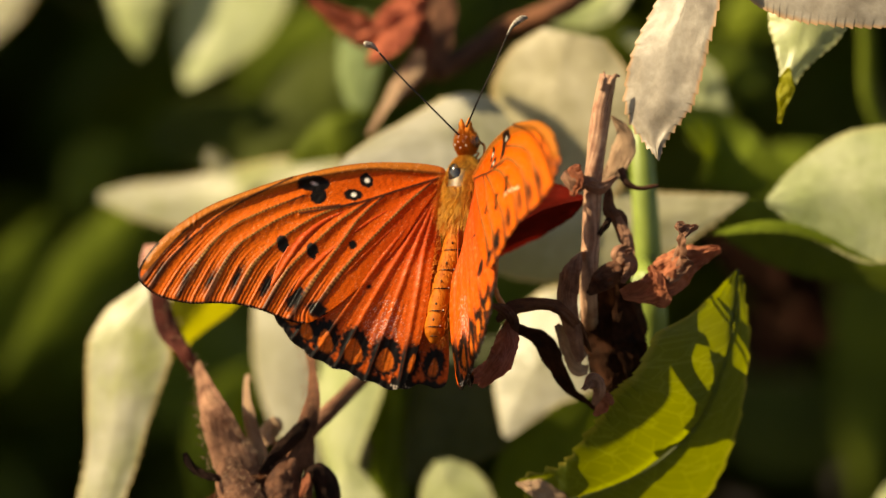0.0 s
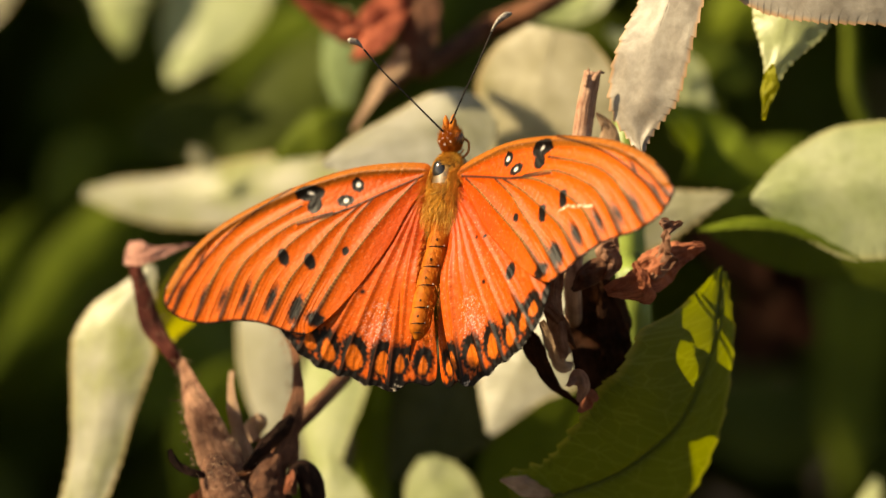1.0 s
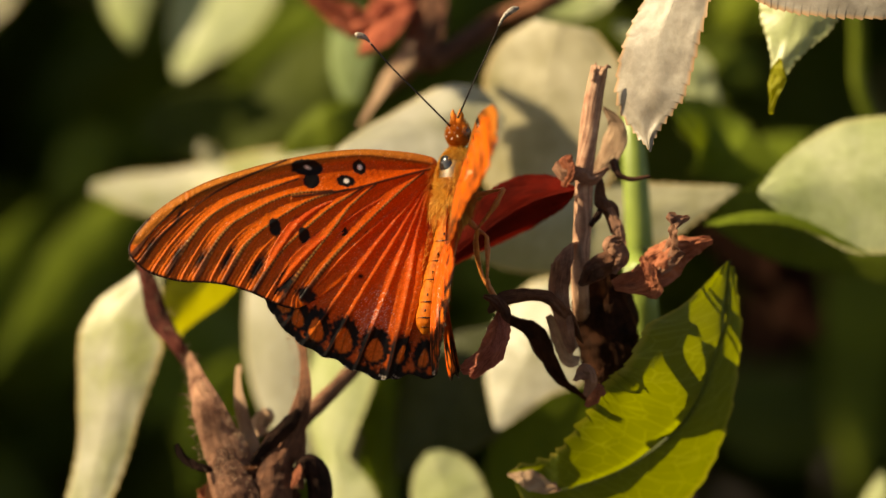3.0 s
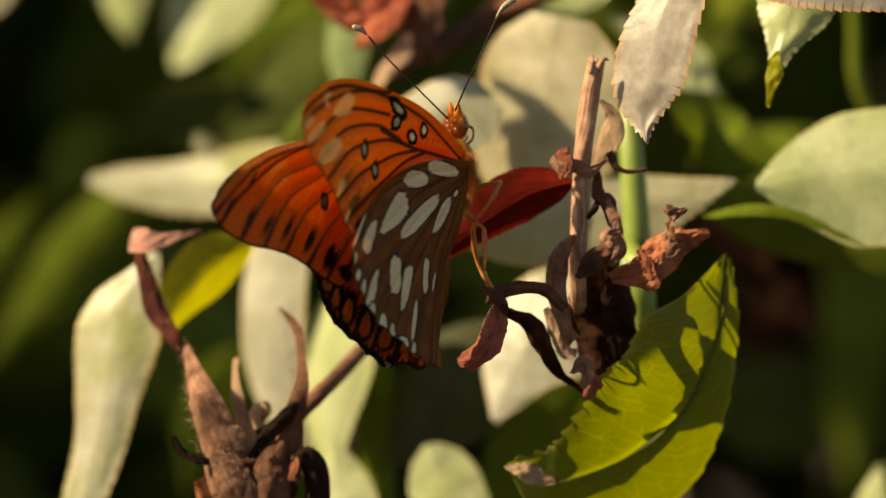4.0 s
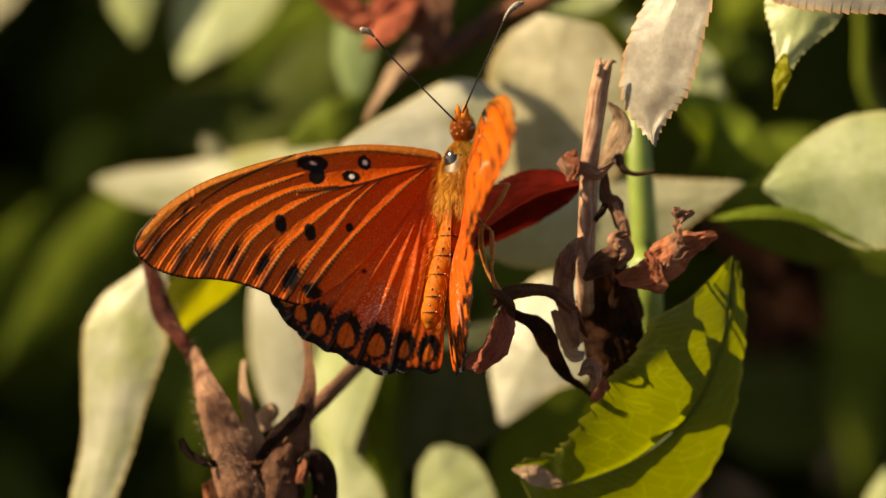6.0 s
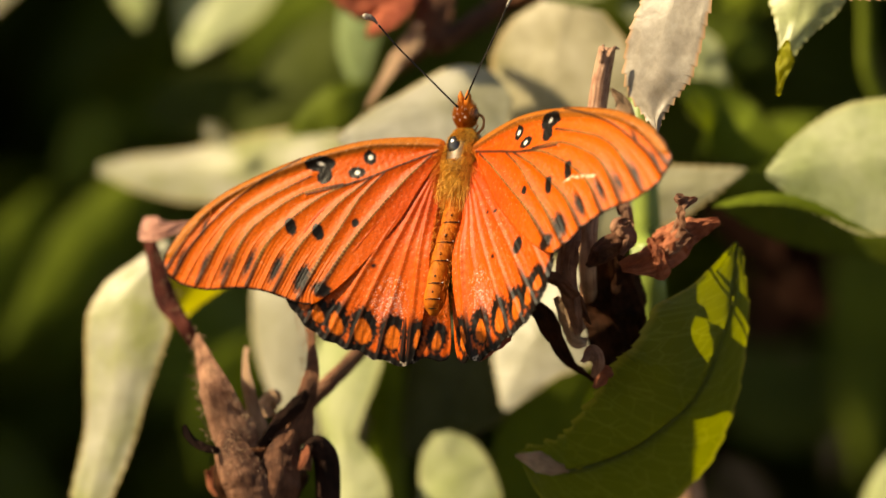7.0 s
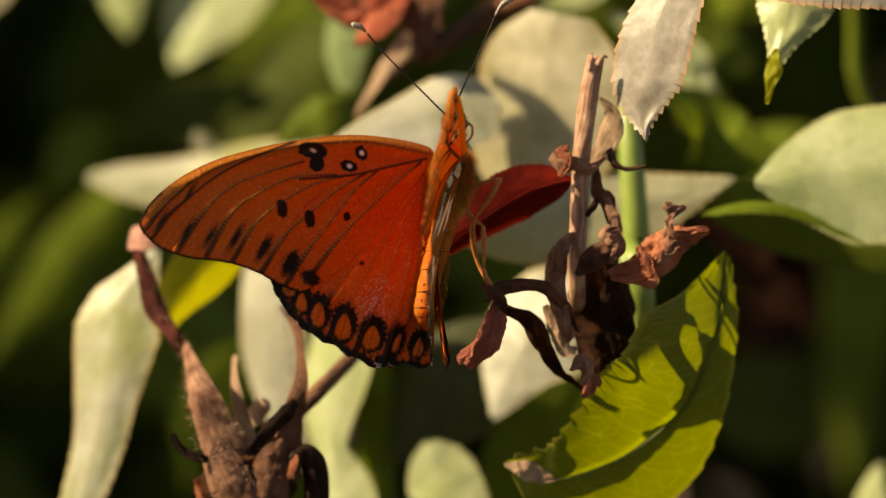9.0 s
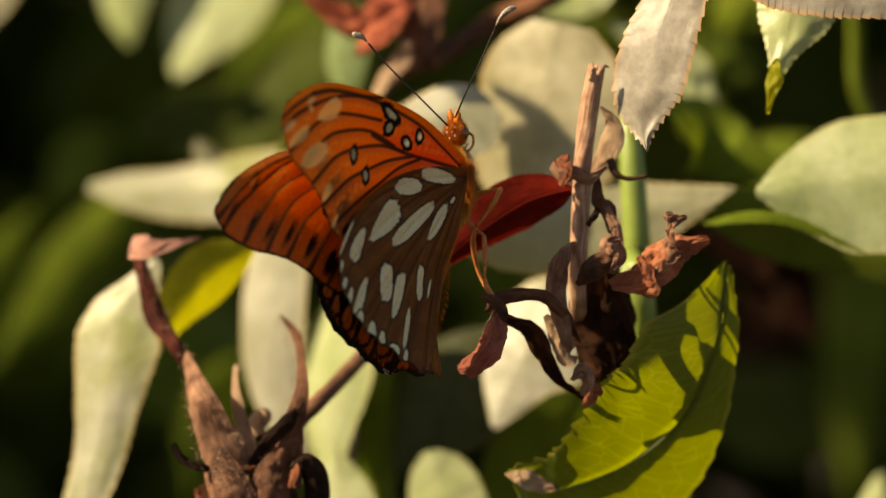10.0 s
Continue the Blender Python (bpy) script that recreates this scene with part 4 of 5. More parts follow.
def motions():
    # seconds, flap above flat, sweep forwards, twist, in degrees
    left = [(0, 43.4, -9.0, -1.0), (0.5, 25.5, -9.7, 5.0), (1, 16.4, -9.0, 3.5), (1.5, 17.8, -9.8, 1.6), (2, 23.7, -9.0, 2.9), (2.5, 35.2, -8.5, 6.0),
            (2.7, 41.4, -8.0, 3.0), (3.8, 83.5, -7.2, -0.5), (4, 90.1, -7.1, -1.4), (4.5, 94.6, -7.3, -0.5), (5, 85.4, -8.2, 3.0), (5.2, 78.0, -8.3, 4.0),
            (6.3, 40.0, -8.3, 3.3), (6.5, 29.5, -7.6, 3.3), (7, 21.6, -7.8, 2.1), (7.5, 24.5, -7.9, 0.5), (8, 33.6, -8.0, 1.0), (8.5, 47.0, -7.7, -0.1),
            (9, 65.7, -7.3, 0.6), (9.5, 80.3, -6.8, 0.0), (10, 91.2, -6.8, -0.7)]
    right = [(0, 42.9, 5.4, -5.4), (0.5, 25.0, 3.7, -2.7), (1, 17.4, 3.5, -1.7), (1.5, 17.9, 3.1, -3.0), (2, 23.2, 3.2, -5.6), (2.5, 36.5, 4.3, -8.7),
             (2.7, 43.0, 5.1, -9.4), (3.8, 77.6, 10.3, -7.7), (4, 86.7, 10.3, -6.3), (4.5, 94.8, 11.3, -4.9), (5, 82.7, 9.8, -6.0), (5.2, 75.7, 9.7, -5.8),
             (6.3, 38.3, 6.4, -3.3), (6.5, 29.0, 5.3, -3.1), (7, 21.1, 4.4, -3.4), (7.5, 23.6, 4.4, -4.8), (8, 31.2, 4.6, -6.7), (8.5, 43.5, 6.1, -8.4),
             (9, 59.8, 8.0, -8.5), (9.5, 77.5, 9.8, -8.6), (10, 90.6, 11.2, -7.3)]
    walk(wings["fore_left"], [(t, wing_pose(-1, LEFT_BASE, f, s, w)) for t, f, s, w in left])
    walk(wings["hind_left"], [(t, wing_pose(-1, LEFT_BASE, f, 0.0, w) @ Matrix.Translation(Vector(LEFT_HIND) * 0.001)) for t, f, s, w in left])
    # the folds tuck in behind the closing wings
    walk(wings["fold_left"], [(t, wing_pose(-1, LEFT_FOLD, 0.65 * f + 8, 0.0, 0.0) @ Matrix.Translation((-0.0031, 0, 0))) for t, f, s, w in left])
    walk(wings["fold_right"], [(t, wing_pose(1, (RIGHT_FOLD[0] - 0.016 * f, RIGHT_FOLD[1], RIGHT_FOLD[2]), 0.65 * f + 8, 0.0, 0.0) @ Matrix.Translation((0.0031, 0, 0))) for t, f, s, w in right])
    walk(wings["fore_right"], [(t, wing_pose(1, RIGHT_BASE, f, s, w)) for t, f, s, w in right])
    walk(wings["hind_right"], [(t, wing_pose(1, RIGHT_BASE, f + 8 * shut(f), 0.3, w) @ Matrix.Translation((Vector(RIGHT_HIND) + shut(f) * Vector((3.1, 0, -2.7))) * 0.001)) for t, f, s, w in right])


SUNNY = (-0.45, 0.30, 0.84)


# ---- the rose bush ----
def build_bush():
    bush = thing("rose_bush", Vector((0.06, 0.12, 0.0)), "rose bush with dusty, fading serrated leaves and green stems", "bush")
    foot = Vector((0.06, 0.12, 0.0))
    part("stem", tube([foot, Vector((0.05, 0.10, 0.4)), at(28.8, -41.8, -46.8), at(27.8, -16.3, -44.4), at(27.1, -1.4, -41.8), at(26.5, 8.3, -41.8), at(26.4, 16.8, -44.4), at(29.4, 30.1, -50.3)],
                      [0.006, 0.005, 0.0023, 0.0020, 0.0018, 0.0017, 0.0016, 0.0014], 14, 60, 0.05), M_STEM, bush, "smooth pale green stem")
    # the shade on this stem is put into its darker green
    part("stem", tube([foot, Vector((0.0, 0.08, 0.4)), at(-7.2, -51.0, -88.3), at(-6.5, -32.4, -88.3), at(-7.2, -20.0, -88.3), at(-11.1, -3.1, -91.8)], [0.006, 0.005, 0.0024, 0.0022, 0.002, 0.0016], 12, 50, 0.05), M_HEDGE, bush, "green stem, shade put into its colour")
    part("stem", tube([foot, Vector((0.12, 0.09, 0.5)), at(96.0, -20.0, -112), at(72.0, 3.0, -112), at(60.5, 18.0, -112), at(59.0, 30.0, -112), at(58.6, 46.0, -112)], [0.006, 0.005, 0.0016, 0.0014, 0.0012, 0.0011, 0.001], 12, 50, 0.05), M_DEEP, bush, "green stem, half shade put into its colour")
    # in focus, near the butterfly
    leaf(bush, [at(33.3, 39.7, -2.1), at(31.0, 31.7, -0.1), at(28.7, 25.2, 0.9), at(27.0, 18.7, 0.9), at(27.0, 14.4, 0.9), at(27.4, 11.2, 1.9)], 5.25, (-0.42, 0.28, 0.86), M_GREY, "dusty grey-mauve leaflet with small red teeth", 19, 0.6, 0.10, 0.05, 0.35, seed=3,
         shape=[0.6, 0.72, 0.83, 0.91, 0.98, 1.0, 0.92, 0.70, 0.38, 0.13, 0.0])
    leaf(bush, [at(35.1, 36.3, -5), at(44.4, 36.1, -1), at(55.7, 33.2, 2), at(67.9, 27.4, 3)], 6.8, (-0.3, 0.35, 0.88), M_GREY, "dusty grey-mauve leaflet with small red teeth", 30, 0.45, 0.10, 0.06, 0.3, seed=5)
    leaf(bush, [at(48.7, 37.3, -18), at(46.8, 30.0, -16), at(44.9, 23.4, -15), at(43.3, 16.5, -14)], 5.2, (-0.2, 0.2, 0.95), M_PALE, "pale leaflet with a yellowing tip", 20, 0.30, 0.2, 0.12, 0.4, seed=7,
         shape=[0.3, 0.75, 1.0, 1.0, 0.85, 0.55, 0.30, 0.16, 0.08, 0.02])
    leaf(bush, [at(44.5, 23.4, -13), at(44.1, 21.2, -13), at(43.6, 18.9, -13), at(43.2, 16.2, -13)], 1.2, (-0.5, 0.3, 0.8), M_YELLOW, "yellowed leaf tip", 0, 0, seed=8)
    leaf(bush, [at(73.5, 9.5, -40), at(59.9, 8.3, -40), at(51.2, 7.4, -40), at(42.6, 6.2, -39)], 9.9, (-0.35, 0.35, 0.87), M_PALE, "broad pale green leaflet folded along its midrib", 24, 0.4, 0.10, 0.14, 0.25, seed=9,
         shape=[0.75, 0.9, 1.0, 1.0, 1.0, 0.98, 0.90, 0.74, 0.55, 0.32, 0.02])
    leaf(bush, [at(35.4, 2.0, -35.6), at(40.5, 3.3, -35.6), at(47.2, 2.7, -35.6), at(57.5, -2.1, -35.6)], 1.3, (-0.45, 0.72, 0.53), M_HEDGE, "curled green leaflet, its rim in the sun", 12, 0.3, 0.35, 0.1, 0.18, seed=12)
    # the sheltered leaflet that glows with the sun behind it
    leaf(bush, [at(38.1, -2.7, -16.1), at(37.2, -11.6, -16.1), at(33.7, -20.9, -16.1), at(29.4, -26.0, -16.1), at(23.7, -29.7, -16.1), at(15.9, -32.1, -16.1), at(9.6, -30.3, -15.1)], 13.6, (0.55, -0.42, 0.72), M_GREEN, "yellow-green leaflet glowing in the sunlight from behind", 20, 1.1, 0.04, 0.05, 0.5, seed=14, skew=0.02,
         shape=[0.04, 0.43, 0.90, 0.97, 1.0, 1.0, 0.88, 0.70, 0.45, 0.26, 0.05])
    leaf(bush, [at(10.5, -31.2, -17.2), at(15.9, -32.4, -17.4), at(23.7, -30.0, -17.6), at(29.5, -26.3, -17.8), at(33.9, -21.0, -17.8), at(37.4, -11.6, -17.6), at(38.2, -3.4, -17.3)], 9.8, (0.46, -0.26, 0.85), M_GREEN, "turned-down half of the green leaflet, lit through from behind", 18, 0.5, 0.06, 0.05, 0.3, seed=15, skew=0.04,
         shape=[0.05, 0.36, 0.72, 0.95, 1.04, 0.95, 0.74, 0.54, 0.36, 0.16, 0.05])
    # behind the head and wings, out of focus
    leaf(bush, [at(17.1, 28.9, -59.9), at(15.2, 19.7, -59.9), at(14.2, 10.6, -59.9), at(13.2, 1.6, -59.9)], 10.6, (-0.45, 0.22, 0.86), M_OLIVE, "large bleached olive-grey leaflet", 22, 0.5, 0.12, 0.04, 0.27, seed=17,
         shape=[0.45, 0.80, 0.98, 1.04, 1.0, 0.94, 0.96, 0.98, 0.86, 0.55, 0.05])
    leaf(bush, [at(7.6, 19.0, -55), at(2.0, 16.6, -53), at(-4.5, 13.9, -50), at(-13.8, 10.6, -47)], 7.6, (-0.55, 0.38, 0.74), M_WHITISH, "bleached greyish leaflet", 22, 0.6, 0.15, 0.12, 0.25, seed=18,
         shape=[0.5, 0.88, 1.0, 1.0, 0.95, 0.86, 0.75, 0.6, 0.38, 0.05])
    leaf(bush, [at(1.2, 1.2, -53.9), at(13.2, 1.7, -53.9), at(27.6, 3.6, -53.9), at(40.5, 6.9, -53.9)], 6.4, SUNNY, M_BEIGE, "long bleached beige leaflet with a toothed edge", 26, 0.5, 0.12, 0.1, 0.23, seed=20)
    leaf(bush, [at(-11.3, 8.7, -102.6), at(-22.2, 8.1, -106.1), at(-35.0, 6.8, -110.8), at(-48.0, 7.4, -115.5)], 5.4, (0.06, 0.32, 0.95), M_FADED, "bleached beige leaflet", 18, 0.40, 0.15, 0.12, 0.36, seed=21,
         shape=[0.4, 0.8, 1.0, 1.0, 0.95, 0.85, 0.75, 0.62, 0.45, 0.1])
    leaf(bush, [at(-29.3, 11.1, -106.1), at(-31.2, 11.9, -106.1), at(-32.2, 13.0, -106.1), at(-32.6, 14.0, -106.1)], 1.6, SUNNY, M_BEIGE, "bleached beige leaflet", 0, 0, seed=22)
    leaf(bush, [at(-36.6, -2.6, -54), at(-41.6, -11.5, -53), at(-43.3, -20.0, -52.5), at(-44.6, -28.5, -52.5), at(-48.2, -40.0, -53)], 6.2, (-0.38, 0.22, 0.9), M_FADED, "long bleached leaflet with a reddish toothed edge", 24, 0.55, 0.10, 0.10, 0.3, seed=23,
         shape=[0.08, 0.45, 0.86, 1.0, 0.92, 0.80, 0.70, 0.62, 0.56, 0.50, 0.30])
    leaf(bush, [at(-20.4, 3.2, -82.4), at(-22.3, -7.6, -82.4), at(-21.9, -18.4, -82.4), at(-17.2, -32.3, -82.4)], 5.8, (-0.6, 0.4, 0.68), M_WHITISH, "bleached whitish leaflet", 20, 0.30, 0.12, 0.1, 0.23, seed=25,
         shape=[0.5, 0.9, 1.0, 1.0, 1.0, 0.95, 0.85, 0.7, 0.5, 0.1])
    leaf(bush, [at(-9.9, -4.5, -76.4), at(-13.2, -13.7, -76.4), at(-14.4, -22.9, -76.4), at(-13.8, -34.3, -76.4)], 7.0, (-0.62, 0.4, 0.68), M_PALE, "pale yellow-green leaflet", 20, 0.30, 0.12, 0.1, 0.23, seed=26)
    leaf(bush, [at(-23.5, -0.7, -50.3), at(-28.8, -4.4, -50.3), at(-32.9, -8.9, -50.3), at(-36.4, -14.9, -52.7)], 4.4, (0.4, -0.3, 0.86), M_YELLOW, "yellow leaflet with the sun behind it", 16, 0.5, 0.15, 0.15, 0.18, seed=27)
    leaf(bush, [at(20.7, -9.0, -67.0), at(15.3, -12.7, -67.0), at(11.5, -17.5, -67.0), at(8.4, -25.4, -67.0)], 8.2, (-0.36, 0.26, 0.89), M_WHITISH, "pale leaflet partly in shade", 22, 0.35, 0.12, 0.08, 0.23, seed=28,
         shape=[0.5, 0.9, 1.0, 1.0, 0.98, 0.9, 0.75, 0.55, 0.3, 0.03])
    leaf(bush, [at(8.9, -12.2, -79.9), at(4.3, -19.1, -79.9), at(-0.3, -25.2, -79.9), at(-4.9, -32.1, -79.9)], 7.6, (-0.15, 0.15, 0.97), M_DUSK, "grey-green leaflet, shade put into its colour", 22, 0.7, 0.12, 0.08, 0.23, seed=29)
    leaf(bush, [at(3.5, -45.6, -68.1), at(2.3, -39.4, -68.1), at(1.2, -33.4, -68.1), at(-0.3, -28.5, -68.1)], 6.0, SUNNY, M_PALE, "pale green leaflet with a toothed tip", 22, 0.40, 0.12, 0.08, 0.23, seed=30,
         shape=[0.7, 0.9, 1.0, 1.0, 1.0, 0.95, 0.88, 0.75, 0.55, 0.15])
    leaf(bush, [at(-11.0, -44.8, -69.3), at(-12.1, -38.7, -69.3), at(-12.4, -33.5, -69.3), at(-13.1, -28.0, -69.3)], 5.2, SUNNY, M_PALE, "pale green leaflet with a toothed tip", 16, 0.35, 0.12, 0.08, 0.23, seed=31)
    leaf(bush, [at(61.3, -48.3, -100.1), at(60.1, -42.0, -100.1), at(60.7, -37.0, -100.1), at(62.0, -31.9, -100.1)], 3.0, SUNNY, M_PALE, "pale green leaflet", 16, 0.35, 0.12, 0.08, 0.23, seed=32)
    leaf(bush, [at(16.7, -43.4, -91.8), at(13.7, -34.1, -91.8), at(16.7, -26.3, -91.8), at(21.4, -19.3, -91.8)], 7.0, (0.3, 0.0, 0.95), M_HEDGE, "dark green leaflet, shade put into its colour", 20, 0.7, 0.12, 0.08, 0.23, seed=33)
    leaf(bush, [at(30.6, 18.2, -58.6), at(36.0, 14.8, -88.3), at(41.5, 11.7, -88.3), at(49.1, 9.4, -88.3)], 5.5, (0.1, 0.3, 0.93), M_HEDGE, "dark green leaflet, shade put into its colour", 20, 0.7, 0.12, 0.08, 0.23, seed=35)
    leaf(bush, [at(-9.7, 19.1, -97.7), at(-13.5, 16.7, -93.0), at(-17.3, 14.4, -93.0), at(-21.2, 11.7, -93.0)], 3.2, (0.3, 0.45, 0.84), M_DEEP, "dark olive green leaflet in half shade", 16, 0.6, 0.15, 0.1, 0.18, seed=36)
    # added leaflet out of view towards the sun, to shade the raised far wing
    leaf(bush, [at(-83.6, 52.7, 38.5), at(-88.8, 45.8, 38.5), at(-94.0, 38.8, 38.5)], 10.6, (-0.76, 0.57, 0.20), M_MURK, "unseen leaflet added to shade the raised wing", 20, 0.5, 0.08, 0.04, 0.3, seed=83, shape=[0.55, 0.95, 1.0, 1.0, 0.95, 0.85, 0.6, 0.05])
    # two unseen leaflets added towards the sun, to cast a shadow on the olive leaf
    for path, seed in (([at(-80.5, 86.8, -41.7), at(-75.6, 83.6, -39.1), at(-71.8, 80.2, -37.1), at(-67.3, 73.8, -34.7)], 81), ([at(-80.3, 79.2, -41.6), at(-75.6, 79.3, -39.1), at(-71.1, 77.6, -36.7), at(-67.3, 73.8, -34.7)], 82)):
        leaf(bush, path, 2.0, (-0.76, 0.57, 0.20), M_FAR, "unseen thin leaflet added to cast a shadow", 10, 0.3, 0.1, 0.05, 0.2, seed=seed, shape=[0.25, 0.35, 0.45, 0.6, 0.8, 1.0, 1.1, 0.8])
    # far back, soft spots of sunlit leaf
    shrub = thing("background_shrub", Vector((-0.05, 0.16, 0.0)), "shrub behind, out of focus, with sunlit pale and dark leaves", "shrub")
    part("stem", tube([Vector((-0.05, 0.16, 0.0)), Vector((-0.08, 0.14, 0.5)), at(-94.9, -55.3, -313.5), at(-106.5, -15.2, -393.0), at(-97.1, 33.7, -445.2), at(-44.8, 76.1, -445.2)], [0.006, 0.005, 0.003, 0.0024, 0.002, 0.001], 12, 50, 0.05), M_TWIG, shrub, "woody brown stem")
    leaf(shrub, [at(-25.8, 49.2, -165.3), at(-29.8, 40.2, -165.3), at(-34.0, 31.3, -165.3), at(-37.2, 23.5, -165.3)], 9.0, SUNNY, M_PALE, "pale green leaflet", 18, 0.40, 0.12, 0.1, 0.36, seed=41)
    leaf(shrub, [at(-42.9, 49.2, -165.3), at(-44.6, 41.0, -165.3), at(-45.0, 34.5, -165.3), at(-43.7, 27.9, -165.3)], 5.2, SUNNY, M_PALE, "pale green leaflet", 18, 0.40, 0.12, 0.1, 0.36, seed=42)
    leaf(shrub, [at(-58.5, 43.5, -165.3), at(-61.8, 39.4, -165.3), at(-64.2, 34.5, -165.3), at(-66.7, 28.8, -165.3)], 3.6, SUNNY, M_BEIGE, "bleached beige leaflet", 18, 0.40, 0.12, 0.1, 0.36, seed=43)
    leaf(shrub, [at(-11.3, 32.9, -103.6), at(-11.9, 28.2, -103.6), at(-12.1, 22.7, -103.6), at(-11.3, 17.3, -103.6)], 3.4, SUNNY, M_SAGE, "pale green leaflet", 16, 0.30, 0.12, 0.1, 0.27, seed=44)
    leaf(shrub, [at(26.3, 36.0, -103.6), at(21.6, 33.7, -103.6), at(17.7, 32.5, -103.6), at(12.2, 32.1, -103.6)], 2.6, SUNNY, M_PALE, "pale yellow-green leaflet", 16, 0.30, 0.12, 0.1, 0.27, seed=45)
    leaf(shrub, [at(-50.2, 16.7, -258.3), at(-53.7, 13.2, -258.3), at(-56.3, 9.7, -258.3), at(-59.0, 4.4, -258.3)], 4.6, (-0.1, 0.1, 0.98), M_DEEP, "soft green leaflet far back", 16, 0.6, 0.12, 0.1, 0.27, seed=46)
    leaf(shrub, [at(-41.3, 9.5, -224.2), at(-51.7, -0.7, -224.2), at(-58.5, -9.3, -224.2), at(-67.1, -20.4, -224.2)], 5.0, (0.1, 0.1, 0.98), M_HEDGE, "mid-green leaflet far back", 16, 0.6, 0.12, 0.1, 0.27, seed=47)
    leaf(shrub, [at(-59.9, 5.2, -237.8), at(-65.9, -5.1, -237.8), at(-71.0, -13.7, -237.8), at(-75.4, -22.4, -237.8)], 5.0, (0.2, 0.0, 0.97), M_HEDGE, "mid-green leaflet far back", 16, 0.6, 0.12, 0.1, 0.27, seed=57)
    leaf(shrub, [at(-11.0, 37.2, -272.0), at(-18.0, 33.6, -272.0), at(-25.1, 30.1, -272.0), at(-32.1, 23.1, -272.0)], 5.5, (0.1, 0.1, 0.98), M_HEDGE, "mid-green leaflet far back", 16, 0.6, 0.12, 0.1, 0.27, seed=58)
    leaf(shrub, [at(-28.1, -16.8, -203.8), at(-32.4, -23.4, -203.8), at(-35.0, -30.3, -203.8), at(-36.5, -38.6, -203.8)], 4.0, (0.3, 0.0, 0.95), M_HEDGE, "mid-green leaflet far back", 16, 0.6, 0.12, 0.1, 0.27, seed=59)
    leaf(shrub, [at(-9.4, 37.3, -313.5), at(-18.5, 34.6, -313.5), at(-25.8, 32.8, -313.5), at(-34.8, 30.0, -313.5)], 6.5, (-0.1, 0.3, 0.95), M_HEDGE, "green leaflet far back, shade put into its colour", 16, 0.6, 0.12, 0.1, 0.27, seed=48)
    leaf(shrub, [at(-32.8, 22.6, -300.5), at(-37.3, 20.3, -300.5), at(-41.8, 18.5, -300.5), at(-46.3, 16.2, -300.5)], 4.0, (-0.1, 0.3, 0.95), M_HEDGE, "green leaflet far back, shade put into its colour", 16, 0.6, 0.12, 0.1, 0.27, seed=49)
    leaf(shrub, [at(34.0, 5.5, -64), at(46.0, 2.0, -64), at(57.0, -1.5, -64), at(68.0, -7.0, -64)], 4.6, (0.0, 0.1, 0.99), M_DEEP, "olive green leaflet under a pale one, dimness put into its colour", 16, 0.5, 0.12, 0.1, 0.3, seed=104)
    leaf(shrub, [at(70.0, 10.0, -300), at(68.5, -8.0, -300), at(67.5, -24.0, -302), at(67.0, -42.0, -304)], 6.5, (0.0, 0.1, 0.99), M_DEEP, "green leaflet far back, dimness put into its colour", 16, 0.6, 0.12, 0.1, 0.3, seed=101)
    leaf(shrub, [at(42.0, -26.0, -310), at(52.0, -28.0, -310), at(62.0, -29.5, -310), at(76.0, -32.0, -310)], 8.0, (0.0, 0.05, 0.99), M_DIM, "green leaflet far back, dimness put into its colour", 16, 0.6, 0.12, 0.1, 0.3, seed=102)
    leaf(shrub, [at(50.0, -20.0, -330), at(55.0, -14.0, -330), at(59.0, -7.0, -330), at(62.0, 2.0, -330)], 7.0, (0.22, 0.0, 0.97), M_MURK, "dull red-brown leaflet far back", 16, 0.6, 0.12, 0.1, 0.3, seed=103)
    leaf(shrub, [at(-43.0, 15.6, -172), at(-37.0, 17.2, -172), at(-30.0, 18.6, -172), at(-22.0, 18.8, -172)], 5.2, (-0.2, 0.3, 0.93), M_DIM, "green leaflet far back, dimness put into its colour", 16, 0.6, 0.12, 0.1, 0.3, seed=91)
    leaf(shrub, [at(-30.0, 10.0, -182), at(-20.0, 20.0, -182), at(-14.0, 27.0, -182), at(-10.0, 36.0, -182)], 7.5, (-0.2, 0.3, 0.93), M_DIM, "green leaflet far back, dimness put into its colour", 16, 0.6, 0.12, 0.1, 0.3, seed=92)
    # leaflet added to darken this part of the background
    leaf(shrub, [at(37.8, 0.9, -153.5), at(46.7, -4.8, -151.1), at(50.5, -8.6, -148.8), at(55.5, -14.1, -148.8)], 7.5, (0.3, -0.8, 0.5), M_SHADE, "added leaflet, deep shade put into its brown", 16, 0.6, 0.12, 0.1, 0.36, seed=60)
    for k, (x, y, dx, dy, half) in enumerate(((1300, 120, 60, 50, 4.0), (1390, 300, 70, -40, 4.4), (1270, 235, 40, 60, 3.6), (1330, 20, -60, 50, 4.5))):
        leaf(shrub, [at((x - dx - 784) * 0.0823, (441 + dy - y) * 0.0823, -167), at((x - 784) * 0.0823, (441 - y) * 0.0823, -166), at((x + dx - 784) * 0.0823, (441 - dy - y) * 0.0823, -167)], half, (-0.05, 0.25, 0.97), (M_DEEP, M_HEDGE, M_DEEP, M_FAR)[k],
             "mid-green leaflet far back", 14, 0.5, 0.12, 0.1, 0.6, seed=70 + k)
    leaf(shrub, [at(24.8, 29.8, -103.6), at(34.1, 24.4, -103.6), at(36.8, 21.2, -103.6), at(39.6, 18.8, -103.6)], 3.0, SUNNY, M_PALE, "pale green leaflet", 16, 0.30, 0.12, 0.1, 0.27, seed=50)
